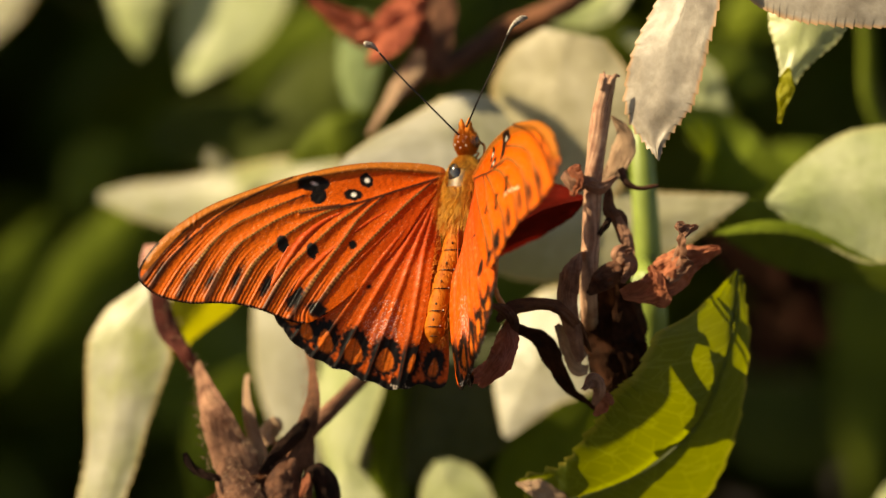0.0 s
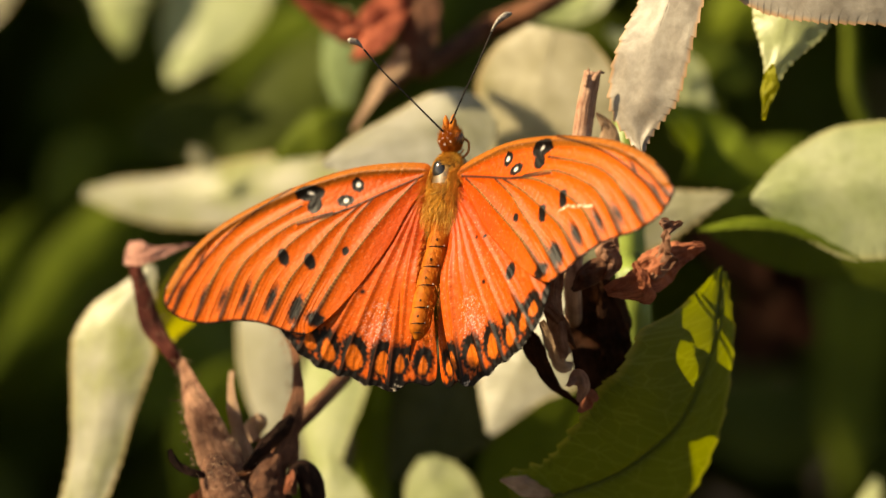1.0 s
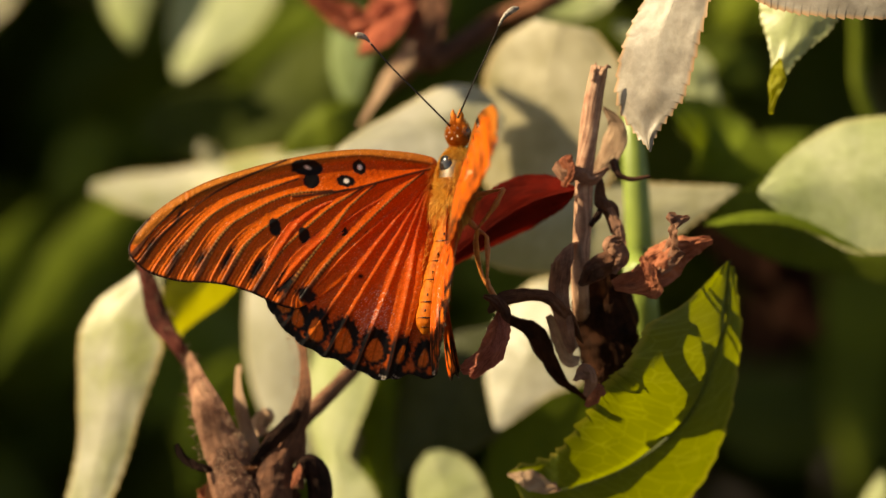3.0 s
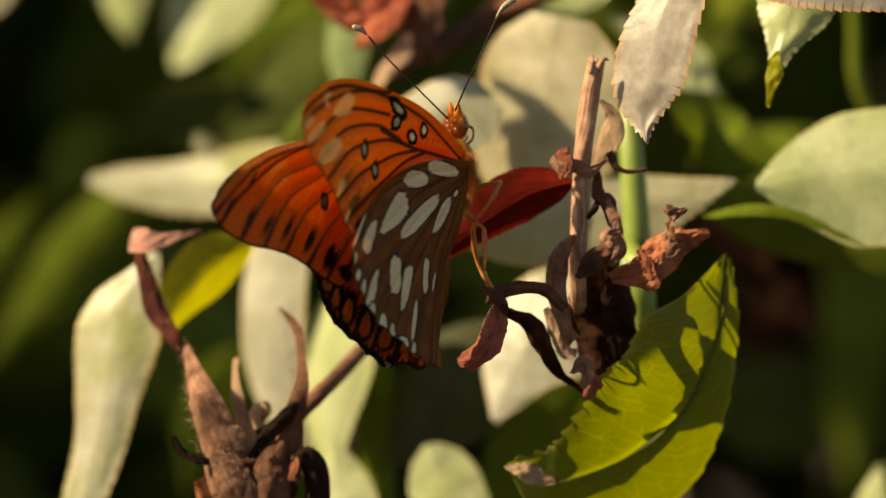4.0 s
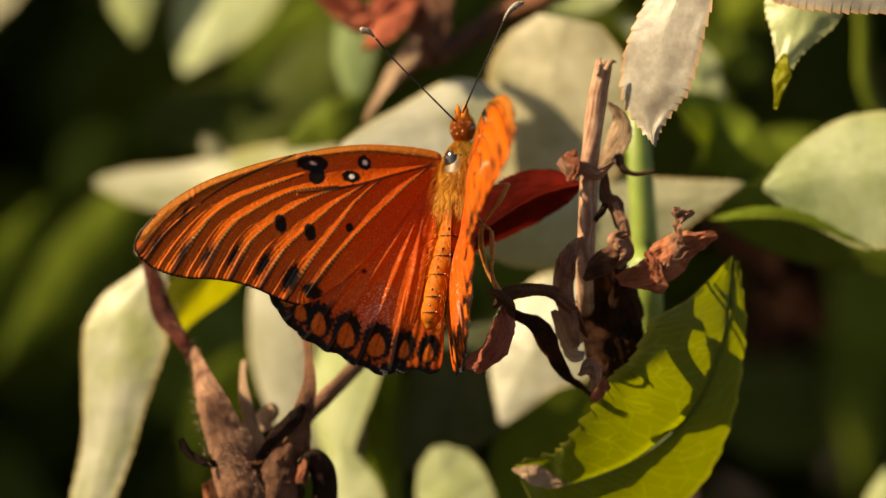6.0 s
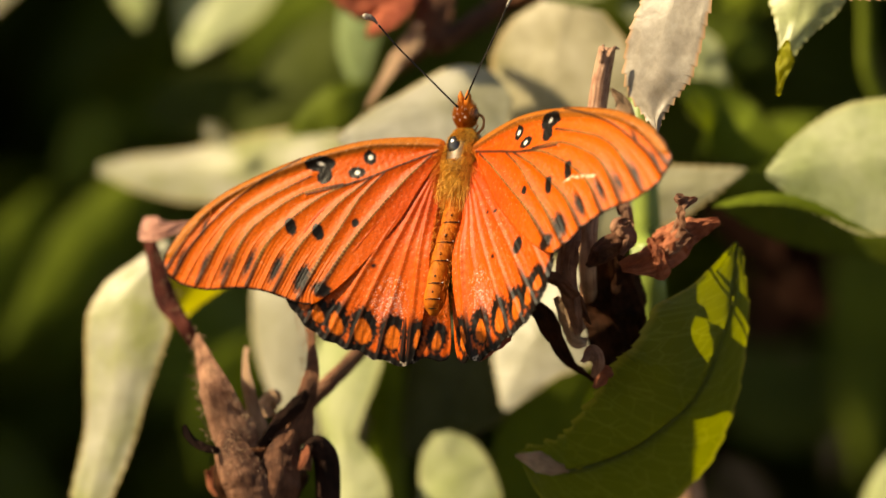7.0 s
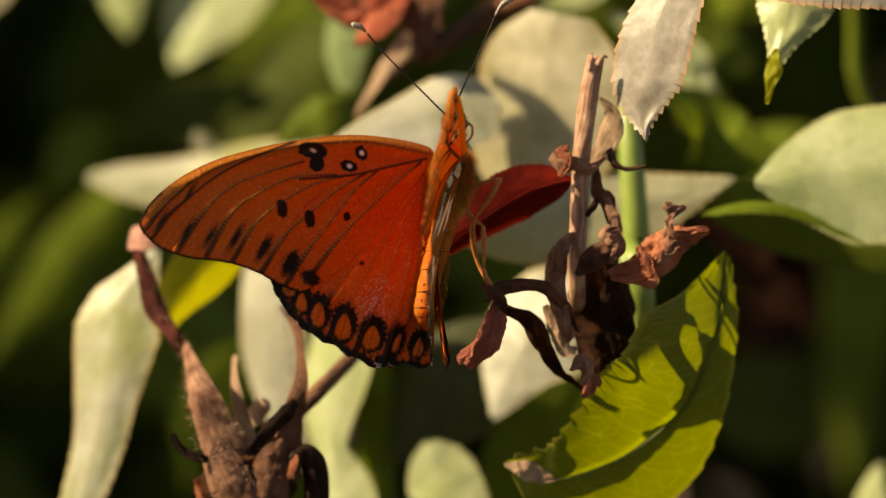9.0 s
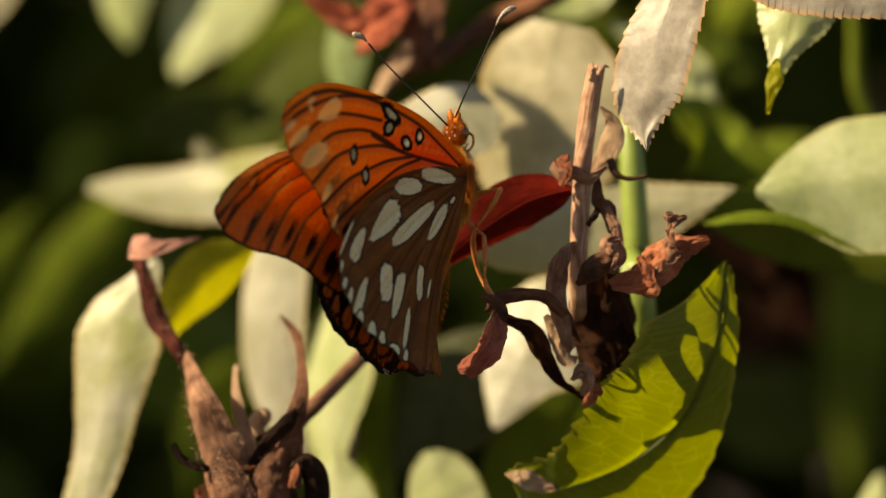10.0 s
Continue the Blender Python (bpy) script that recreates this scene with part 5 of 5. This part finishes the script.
    return bush


def bract(parent, path, widths, face, mat, label="", cup=0.5, twist=0.0, ruffle=0.3, seed=1, name="bract", fold=0.0, along=44):
    return part(name, blade(path, [w * 0.001 for w in widths], way(*face), cup, twist, 0, 0, ruffle * 0.001, along * 2, 20, fold, seed, 1.0, 0.35), mat, parent, label)


def fuzz(path, spread, count, seed):
    """Fine short hairs along a line; millimetres for the spread."""
    rng = random.Random(seed)
    bm = bmesh.new()
    line = spline(path, 80)
    for _ in range(count):
        p = line[rng.randrange(81)] + way(rng.uniform(-1, 1), rng.uniform(-1, 1), rng.uniform(0, 1)) * rng.uniform(0.3, 1) * spread * 0.001
        d = way(rng.uniform(-1, 1), rng.uniform(-0.3, 1), rng.uniform(-0.5, 1)) * rng.uniform(0.0004, 0.0012)
        s = d.cross(way(0.2, 0.1, 1)).normalized() * 0.00003
        bm.faces.new([bm.verts.new(q) for q in (p - s, p + s, p + d)])
    return bm


# ---- withered flower head, low beside the hanging wing ----
def build_flower_head():
    f = thing("withered_flower_head", at(-23.0, -40.9, -19), "withered brown flower head with curling dry sepals", "flower")
    part("stalk", tube([at(-23.4, -78.9, -41.8), at(-25.2, -48.3, -22.3), at(-24.1, -38.0, -19), at(-23.5, -32.1, -18)], [0.0024, 0.0022, 0.0022, 0.003], 12, 30, 0.1), M_BARK, f, "dry pinkish stalk")
    part("hip", tube([at(-23.0, -38.0, -19), at(-23.6, -33.6, -19), at(-23.8, -29.9, -19), at(-24.1, -27.4, -19)], [0.0045, 0.0062, 0.0056, 0.0026], 22, 26, 0.12, 3), M_MURK, f, "shrivelled dark brown hip")
    a, L = bract, "dry brownish-pink sepal"
    a(f, [at(-24.4, -33.5, -16), at(-28.0, -26.1, -14), at(-30.5, -19.6, -14), at(-32.3, -15.0, -27.6)], [2.0, 3.3, 2.6, 1.5, 0.75], (-0.5, 0.25, 0.83), M_PINK, L, 0.4, 0, 0.35, 2, "sepal")
    a(f, [at(-31.9, -16.5, -27.6), at(-33.0, -13.5, -27.6), at(-35.2, -10.2, -31.3), at(-36.7, -5.8, -32.7), at(-38.0, -2.1, -34.2)], [0.7, 1.4, 1.9, 1.5, 0.9], (0.5, 0.1, 0.86), M_MAROON, "dark red-brown curled sepal tip", 0.7, 10, 0.3, 3, "sepal_tip")
    a(f, [at(-39.5, -0.8, -32.7), at(-36.9, -0.8, -31.3), at(-33.6, -0.3, -32.7), at(-30.2, 0.3, -35.6)], [1.7, 1.9, 1.4, 0.7, 0.05], (-0.5, 0.45, 0.74), M_ROSE, "pale pink curled end", 0.2, 0, 0.3, 4, "sepal_tip")
    a(f, [at(-22.9, -31.3, -15), at(-24.4, -26.2, -16), at(-25.7, -20.4, -18), at(-25.9, -16.5, -28.9)], [1.3, 1.5, 1.1, 0.8, 0.6], (-0.6, 0.2, 0.77), M_STRAW, L, 0.7, 0, 0.2, 5, "sepal")
    a(f, [at(-22.1, -31.2, -14), at(-19.2, -25.4, -14), at(-17.4, -18.9, -15), at(-17.9, -13.2, -26.4), at(-19.8, -9.9, -30.0)], [2.2, 1.9, 1.2, 0.9, 0.15], (-0.5, -0.2, 0.84), M_BROWN, L, 0.8, -15, 0.25, 6, "sepal")
    a(f, [at(-23.6, -29.0, -13), at(-20.7, -26.1, -13), at(-18.1, -23.6, -13), at(-16.9, -21.4, -14)], [0.5, 1.2, 1.3, 0.3], (0.3, -0.5, 0.8), M_DARK, "blackened inner sepal", 0.5, 0, 0.2, 7, "sepal")
    a(f, [at(-18.1, -32.0, -14), at(-17.6, -29.1, -14), at(-17.4, -25.4, -15), at(-17.2, -22.5, -16)], [1.1, 0.9, 0.7, 0.4], (-0.6, 0.1, 0.8), M_BROWN, L, 0.6, 0, 0.2, 8, "sepal")
    a(f, [at(-27.9, -29.4, -13), at(-30.0, -28.9, -12), at(-31.9, -27.9, -12), at(-33.0, -26.1, -12)], [0.3, 0.8, 0.8, 0.5], (0.0, 0.6, 0.8), M_DARK, "curled dark sepal", 0.8, 40, 0.2, 9, "sepal")
    a(f, [at(-25.0, -37.7, -12), at(-26.1, -33.4, -11), at(-27.6, -29.7, -12), at(-28.1, -26.9, -13)], [3.0, 3.2, 2.6, 1.3], (-0.4, 0.1, 0.9), M_UMBER, L, 0.5, 0, 0.4, 10, "sepal")
    a(f, [at(-22.1, -37.7, -12), at(-21.0, -33.4, -11), at(-20.3, -29.7, -12), at(-19.2, -26.9, -13)], [3.0, 3.0, 2.2, 1.0], (0.1, 0.1, 0.98), M_BROWN, L, 0.5, 0, 0.5, 11, "sepal")
    a(f, [at(-18.0, -29.8, -13), at(-16.7, -28.4, -12.5), at(-15.4, -30.2, -13), at(-15.1, -34.5, -14), at(-15.5, -42.0, -15)], [0.5, 1.3, 1.7, 1.7, 1.6], (-0.2, 0.4, 0.9), M_DARK, "hanging blackened sepal with a curled top", 0.9, 0, 0.3, 12, "sepal")
    a(f, [at(-18.5, -31.9, -12), at(-18.0, -30.6, -11), at(-17.7, -29.6, -11), at(-17.4, -28.9, -12)], [0.3, 0.7, 0.7, 0.2], (-0.6, 0.3, 0.8), M_RUST, "orange-brown torn scrap", 0.4, 0, 0.2, 13, "sepal")
    a(f, [at(-23.6, -25.6, -22.3), at(-23.2, -24.3, -23.6), at(-22.3, -23.4, -23.6), at(-21.4, -24.1, -23.6)], [1.0, 1.9, 1.9, 0.8], (-0.5, 0.3, 0.8), M_STRAW, "dry tan petal stump", 0.4, 0, 0.3, 14, "petal")
    a(f, [at(-23.0, -31.4, -21.1), at(-22.6, -33.6, -21.1), at(-28.5, -34.0, -21.1), at(-30.3, -32.1, -20.0)], [0.8, 1.8, 1.8, 0.8], (-0.5, 0.3, 0.8), M_RUST, "rusty dry petal", 0.4, 0, 0.3, 15, "petal")
    for k, (path, spread) in enumerate((([at(-37.6, -2.9, -32.7), at(-35.8, -8.8, -31.3), at(-32.3, -15.4, -26.4), at(-30.7, -18.9, -14)], 1.5), ([at(-31.9, -16.5, -25.0), at(-31.4, -21.8, -13), at(-30.0, -28.3, -12)], 0.5),
                                        ([at(-30.5, -18.1, -14), at(-27.6, -22.1, -13), at(-24.4, -26.1, -12)], 0.5), ([at(-20.5, -9.9, -30.0), at(-17.9, -14.6, -22.3), at(-17.8, -20.3, -14)], 0.9), ([at(-27.9, -31.1, -10), at(-26.4, -27.5, -11), at(-24.2, -31.9, -10)], 2.5))):
        part("fuzz", fuzz(path, spread, 130, 50 + k), M_STRAW, f, "fine reddish hairs")
    rng = random.Random(8)
    # wispy hairs along the sepals
    for path, n in (([at(-36.5, -6.2, -31.3), at(-35.0, -11.0, -30.0), at(-32.3, -15.4, -26.4)], 5), ([at(-31.9, -16.1, -26.4), at(-31.4, -21.8, -13), at(-30.7, -26.1, -12)], 7), ([at(-31.8, -15.7, -26.4), at(-28.3, -20.3, -13), at(-25.0, -25.4, -13)], 8)):
        line = spline(path, 60)
        for k in range(n):
            p = line[rng.randrange(3, 58)]
            d = way(rng.uniform(-1, 0.6), rng.uniform(-0.5, 0.7), rng.uniform(-0.2, 0.6)) * rng.uniform(0.0006, 0.0022)
            e = way(rng.uniform(-1, 1), rng.uniform(-1, 1), 0) * 0.0006
            part("bristle", tube([p, p + d * 0.5 + e * 0.3, p + d + e], [0.00007, 0.00005, 0.00002], 5, 8), M_BROWN, f)
    part("twig", tube([at(-23.0, -32.2, -22.3), at(-17.5, -24.1, -23.6), at(-14.2, -20.6, -25.0), at(-10.6, -16.9, -37.0), at(-1.8, -7.4, -46.8)], [0.0011, 0.0010, 0.0011, 0.0010, 0.0009], 12, 40, 0.15, 2), M_UMBER, f, "thin pinkish-brown twig")
    return f


# ---- withered shoot on which the butterfly stands ----
def build_shoot():
    s = thing("withered_shoot", at(20.0, -40.4, -6), "broken dead shoot hung with shrivelled leaves", "shoot")
    a = bract
    part("stalk", tube([at(34.9, -83.0, -106.1), at(34.4, -43.2, -88.3), at(30.2, -21.3, -70.5), at(20.4, -11.7, -25.0), at(18.8, -7.2, -10), at(19.0, 1.5, -8), at(19.4, 10.2, -8), at(20.4, 17.5, -8), at(21.2, 22.3, -8)],
                       [0.0022, 0.0018, 0.0013, 0.0011, 0.0011, 0.00112, 0.0012, 0.00122, 0.00105], 22, 90, 0.16, 5), M_BARK, s, "dead pinkish-brown stalk, snapped at its top")
    part("torn_fibre", tube([at(21.3, 21.1, -7), at(22.0, 22.2, -7), at(22.7, 22.1, -8)], [0.0004, 0.0003, 0.0001], 6, 8, 0.3), M_BARK, s)
    part("torn_fibre", tube([at(20.3, 20.4, -7), at(20.6, 21.9, -7), at(20.7, 22.7, -8)], [0.0004, 0.0003, 0.0001], 6, 8, 0.3), M_BARK, s)
    a(s, [at(20.2, 8.1, -11), at(22.4, 11.0, -11), at(23.3, 14.6, -11), at(21.7, 17.1, -11)], [0.4, 1.4, 1.7, 0.9, 0.2], (-0.3, 0.1, 0.95), M_STRAW, "papery tan sheath peeling from the stalk", 0.3, 0, 0.25, 2, "sheath")
    a(s, [at(15.9, 10.2, -6), at(17.1, 8.9, -5), at(18.5, 8.6, -5), at(20.3, 8.0, -6), at(22.3, 9.3, -7)], [1.3, 1.5, 0.9, 0.9, 0.2], (-0.2, 0.5, 0.84), M_PINK, "pink dry bract wrapped round the stalk", 0.6, 30, 0.4, 3)
    a(s, [at(16.4, 6.9, -6), at(16.9, 8.7, -5), at(16.5, 10.3, -5), at(17.4, 10.9, -6)], [0.5, 1.1, 1.1, 0.4], (-0.6, 0.3, 0.74), M_RUST, "rusty bract scrap", 0.4, 0, 0.3, 4)
    part("tendril", tube([at(22.9, 10.2, -9), at(23.5, 8.6, -8), at(25.1, 7.8, -8), at(27.7, 8.2, -8)], [0.0005, 0.00045, 0.0003, 0.0002], 8, 22, 0.3), M_BROWN, s, "curled brown tendril")
    a(s, [at(21.3, 8.0, -8), at(21.6, 5.1, -7), at(22.7, 3.7, -7), at(23.2, 0.8, -8)], [0.4, 1.0, 1.1, 0.6], (0.4, 0.2, 0.9), M_BROWN, "dark curled leaf scrap", 0.7, 30, 0.3, 5)
    a(s, [at(22.3, 4.1, -7), at(23.2, 1.5, -6), at(23.7, -1.4, -6), at(23.4, -2.8, -6)], [0.5, 0.9, 0.9, 0.5], (-0.5, 0.3, 0.8), M_PINK, "pink dry leaf scrap", 0.6, 0, 0.3, 6)
    part("tendril", tube([at(21.7, 4.4, -8), at(20.9, 3.1, -7), at(20.0, 1.8, -7), at(20.3, 2.4, -7)], [0.0004, 0.00045, 0.0003, 0.0002], 8, 16, 0.3), M_DARK, s, "thin dark tendril")
    # dark red folded leaf behind the butterfly
    r = part("leaf", blade([at(18.3, 6.5, -10), at(12.8, 5.0, -14), at(7.0, 1.5, -17), at(-1.0, -4.7, -20.0)], [w * 0.001 for w in (0.3, 2.2, 3.4, 3.8, 3.2, 1.8, 0.3)], way(0.35, -0.1, 0.93), 0.15, 0, 26, 0.0003, 0.0003, 90, 14, 0.25, 7), M_RED, s, "dark red withered leaflet")
    part("midrib", tube([at(18.3, 6.5, -9), at(12.8, 5.0, -13), at(7.0, 1.5, -16), at(-1.0, -4.7, -19)], [0.0002, 0.00016, 0.0001], 6, 30), M_RED, r)
    # hanging strip and crumpled mass
    a(s, [at(18.3, 0.1, -10), at(16.0, -2.1, -3), at(15.2, -6.4, -3), at(16.3, -11.5, -3), at(17.3, -14.4, -4)], [0.5, 1.7, 1.8, 1.5, 0.4], (-0.6, 0.2, 0.77), M_PINK, "pinkish shrivelled leaf strip", 0.5, 15, 0.4, 8, "dry_leaf")
    a(s, [at(14.5, -9.7, -4.5), at(16.0, -12.2, -4.5), at(17.2, -14.7, -4.5), at(18.6, -15.2, -6)], [0.4, 1.6, 1.6, 0.5], (-0.5, 0.3, 0.8), M_STRAW, "tan dry leaf scrap", 0.4, 0, 0.3, 9, "dry_leaf")
    a(s, [at(20.0, -2.8, -11.6), at(22.2, -8.6, -14.1), at(22.6, -14.4, -14.6), at(20.0, -21.0, -13.6)], [1.0, 3.4, 4.3, 4.0, 2.6, 0.5], (0.55, -0.25, 0.8), M_MURK, "crumpled dark brown dead leaf", 0.45, 20, 0.75, 10, "dry_leaf", 0.2, 90)
    a(s, [at(22.8, -4.3, -11.6), at(25.0, -8.6, -13.1), at(25.8, -13.0, -13.6), at(24.4, -18.0, -13.6)], [0.8, 2.6, 3.4, 2.6, 0.5], (0.6, -0.2, 0.77), M_MURK, "crumpled dark brown dead leaf", 0.5, -20, 0.7, 11, "dry_leaf", 0.2, 90)
    a(s, [at(22.8, -5.7, -5), at(27.2, -3.5, -4), at(31.1, -1.0, -4), at(35.5, 0.1, -5)], [0.8, 2.4, 3.0, 2.4, 1.6, 0.5], (-0.1, 0.65, 0.75), M_RUST, "crumpled rusty dead leaf", 0.5, 25, 1.1, 12, "dry_leaf", 0.2, 90)
    a(s, [at(28.6, -4.3, -4), at(30.4, -0.6, -3), at(29.9, 2.2, 3), at(32.4, 2.9, 2)], [0.6, 1.7, 2.2, 1.2, 0.3], (-0.5, 0.4, 0.77), M_PINK, "pinkish crumpled leaf edge", 0.4, 20, 0.7, 13, "dry_leaf", 0.1, 60)
    a(s, [at(18.5, -5.7, -4), at(19.9, -3.9, -3), at(22.4, -2.8, -3), at(24.6, -2.1, -4)], [0.4, 1.5, 1.6, 1.3, 0.3], (-0.3, 0.5, 0.8), M_BROWN, "knotted dry leaf curl", 0.9, 60, 0.6, 14, "dry_leaf")
    a(s, [at(22.7, -4.3, -3), at(23.4, -2.1, -3), at(22.8, -0.5, -3), at(24.0, 0.1, -4)], [0.4, 1.3, 1.3, 0.3], (-0.6, 0.1, 0.8), M_PINK, "knotted dry leaf curl", 0.9, 60, 0.5, 15, "dry_leaf")
    a(s, [at(26.4, -2.1, -4), at(27.3, -4.3, -3), at(28.0, -6.4, -3), at(27.2, -7.2, -4)], [0.3, 0.9, 1.0, 0.3], (-0.6, 0.3, 0.74), M_RUST, "rusty fold", 0.5, 0, 0.5, 16, "dry_leaf")
    a(s, [at(16.4, -32.2, -16.5), at(13.9, -31.3, -13.5), at(11.5, -30.5, -12.5), at(9.4, -30.1, -13.5)], [0.2, 1.2, 1.5, 0.9, 0.2], (-0.3, 0.3, 0.9), M_STRAW, "scorched tan leaf end", 0.4, 10, 0.4, 27, "dry_leaf")
    # thin black curled twigs below the legs
    a(s, [at(7.6, -9.9, -2.4), at(10.2, -10.7, -3.4), at(12.8, -12.7, -4.6), at(14.5, -16.1, -6.4), at(17.0, -19.0, -8.9), at(20.7, -20.8, -11.0)], [0.2, 0.7, 1.2, 1.4, 1.0, 0.7, 0.3], (0.2, -0.5, 0.84), M_MURK, "blackened curled leaf stalk", 0.9, 40, 0.8, 18, "dry_leaf")
    a(s, [at(6.9, -9.3, -1), at(9.4, -8.0, -1), at(13.8, -7.7, -1), at(16.3, -9.7, -2), at(18.9, -13.3, -9)], [0.4, 1.1, 1.2, 0.9, 1.0, 0.3], (0.3, -0.4, 0.86), M_BROWN, "brown curled leaf stalk", 0.9, 50, 0.4, 19, "dry_leaf")
    a(s, [at(8.7, -8.6, 0), at(7.6, -11.4, 1), at(6.2, -14.3, 1), at(3.3, -16.5, 0)], [0.6, 1.6, 2.4, 2.2, 0.8], (-0.5, 0.2, 0.84), M_SALMON, "pink shrivelled petal", 0.5, 25, 0.6, 20, "petal")
    a(s, [at(8.3, -9.6, 1), at(8.7, -12.9, 2), at(7.3, -15.7, 2), at(4.7, -17.6, 1)], [0.3, 0.9, 1.3, 0.4], (0.3, -0.2, 0.93), M_SALMON, "pink shrivelled petal", 0.5, -25, 0.5, 21, "petal")
    a(s, [at(6.2, -7.1, 0), at(7.6, -7.8, 1), at(8.7, -9.6, 1), at(8.5, -12.2, 0)], [0.3, 0.8, 0.9, 0.4], (-0.4, 0.2, 0.9), M_BROWN, "dry bract where the foot holds", 0.8, 30, 0.3, 22)
    a(s, [at(17.7, -17.9, 1), at(18.9, -16.7, 0), at(19.6, -18.0, 0), at(19.1, -19.9, -1)], [0.3, 1.1, 1.1, 0.5], (-0.5, 0.3, 0.8), M_PINK, "pale torn leaf end", 0.4, 0, 0.3, 23, "dry_leaf")
    a(s, [at(19.3, -21.3, -4), at(20.1, -20.2, -4), at(20.7, -19.1, -4), at(21.8, -19.8, -4)], [0.3, 1.0, 1.0, 0.3], (-0.4, 0.3, 0.84), M_RUST, "rusty torn leaf end", 0.4, 0, 0.3, 24, "dry_leaf")
    return s


def build_spray():
    s = thing("withered_spray", at(-1.1, 23.8, -72.9), "spray of rusty red withered leaves on a brown twig", "spray")
    a = bract
    # dried rust-red cluster above, out of focus
    a(s, [at(-1.8, 38.4, -77.6), at(-6.4, 32.2, -74.0), at(-11.0, 29.8, -71.7), at(-18.3, 33.7, -71.7)], [0.8, 2.2, 2.7, 1.9, 0.6], (-0.4, 0.3, 0.86), M_BRICK, "rusty red withered leaf", 0.2, 10, 1.5, 30, "dry_leaf", 0.1, 70)
    a(s, [at(-3.4, 32.2, -74.0), at(-6.4, 29.0, -69.3), at(-8.7, 26.8, -69.3), at(-10.2, 24.8, -69.3)], [1.0, 2.2, 1.8, 0.2], (-0.4, 0.3, 0.86), M_BRICK, "rusty red withered leaf", 0.2, 10, 0.6, 31, "dry_leaf", 0.1, 50)
    a(s, [at(-1.8, 38.4, -77.6), at(-1.1, 32.2, -74.0), at(-2.9, 25.3, -71.7), at(-7.2, 19.2, -71.7)], [1.6, 2.6, 3.0, 1.8, 0.3], (-0.2, 0.1, 0.97), M_BROWN, "brown withered leaf", 0.3, 20, 0.8, 32, "dry_leaf", 0.1, 60)
    a(s, [at(-3.3, 26.8, -69.3), at(-4.5, 24.4, -69.3), at(-6.4, 22.1, -68.1), at(-10.2, 15.3, -69.3)], [0.8, 1.8, 1.6, 0.3], (-0.5, 0.2, 0.84), M_STRAW, "tan withered leaf", 0.3, 20, 0.5, 33, "dry_leaf", 0.1, 50)
    part("twig", tube([at(-1.1, 23.8, -74.0), at(4.3, 26.9, -77.6), at(9.0, 30.0, -81.1), at(16.4, 32.9, -70.5), at(24.2, 38.4, -76.4)], [0.0016, 0.0015, 0.0015, 0.0014, 0.0013], 10, 30, 0.15), M_BROWN, s, "reddish brown twig")
    return s


build_ground()
build_foliage()
build_bush()
build_flower_head()
build_shoot()
build_spray()
build_butterfly()
motions()
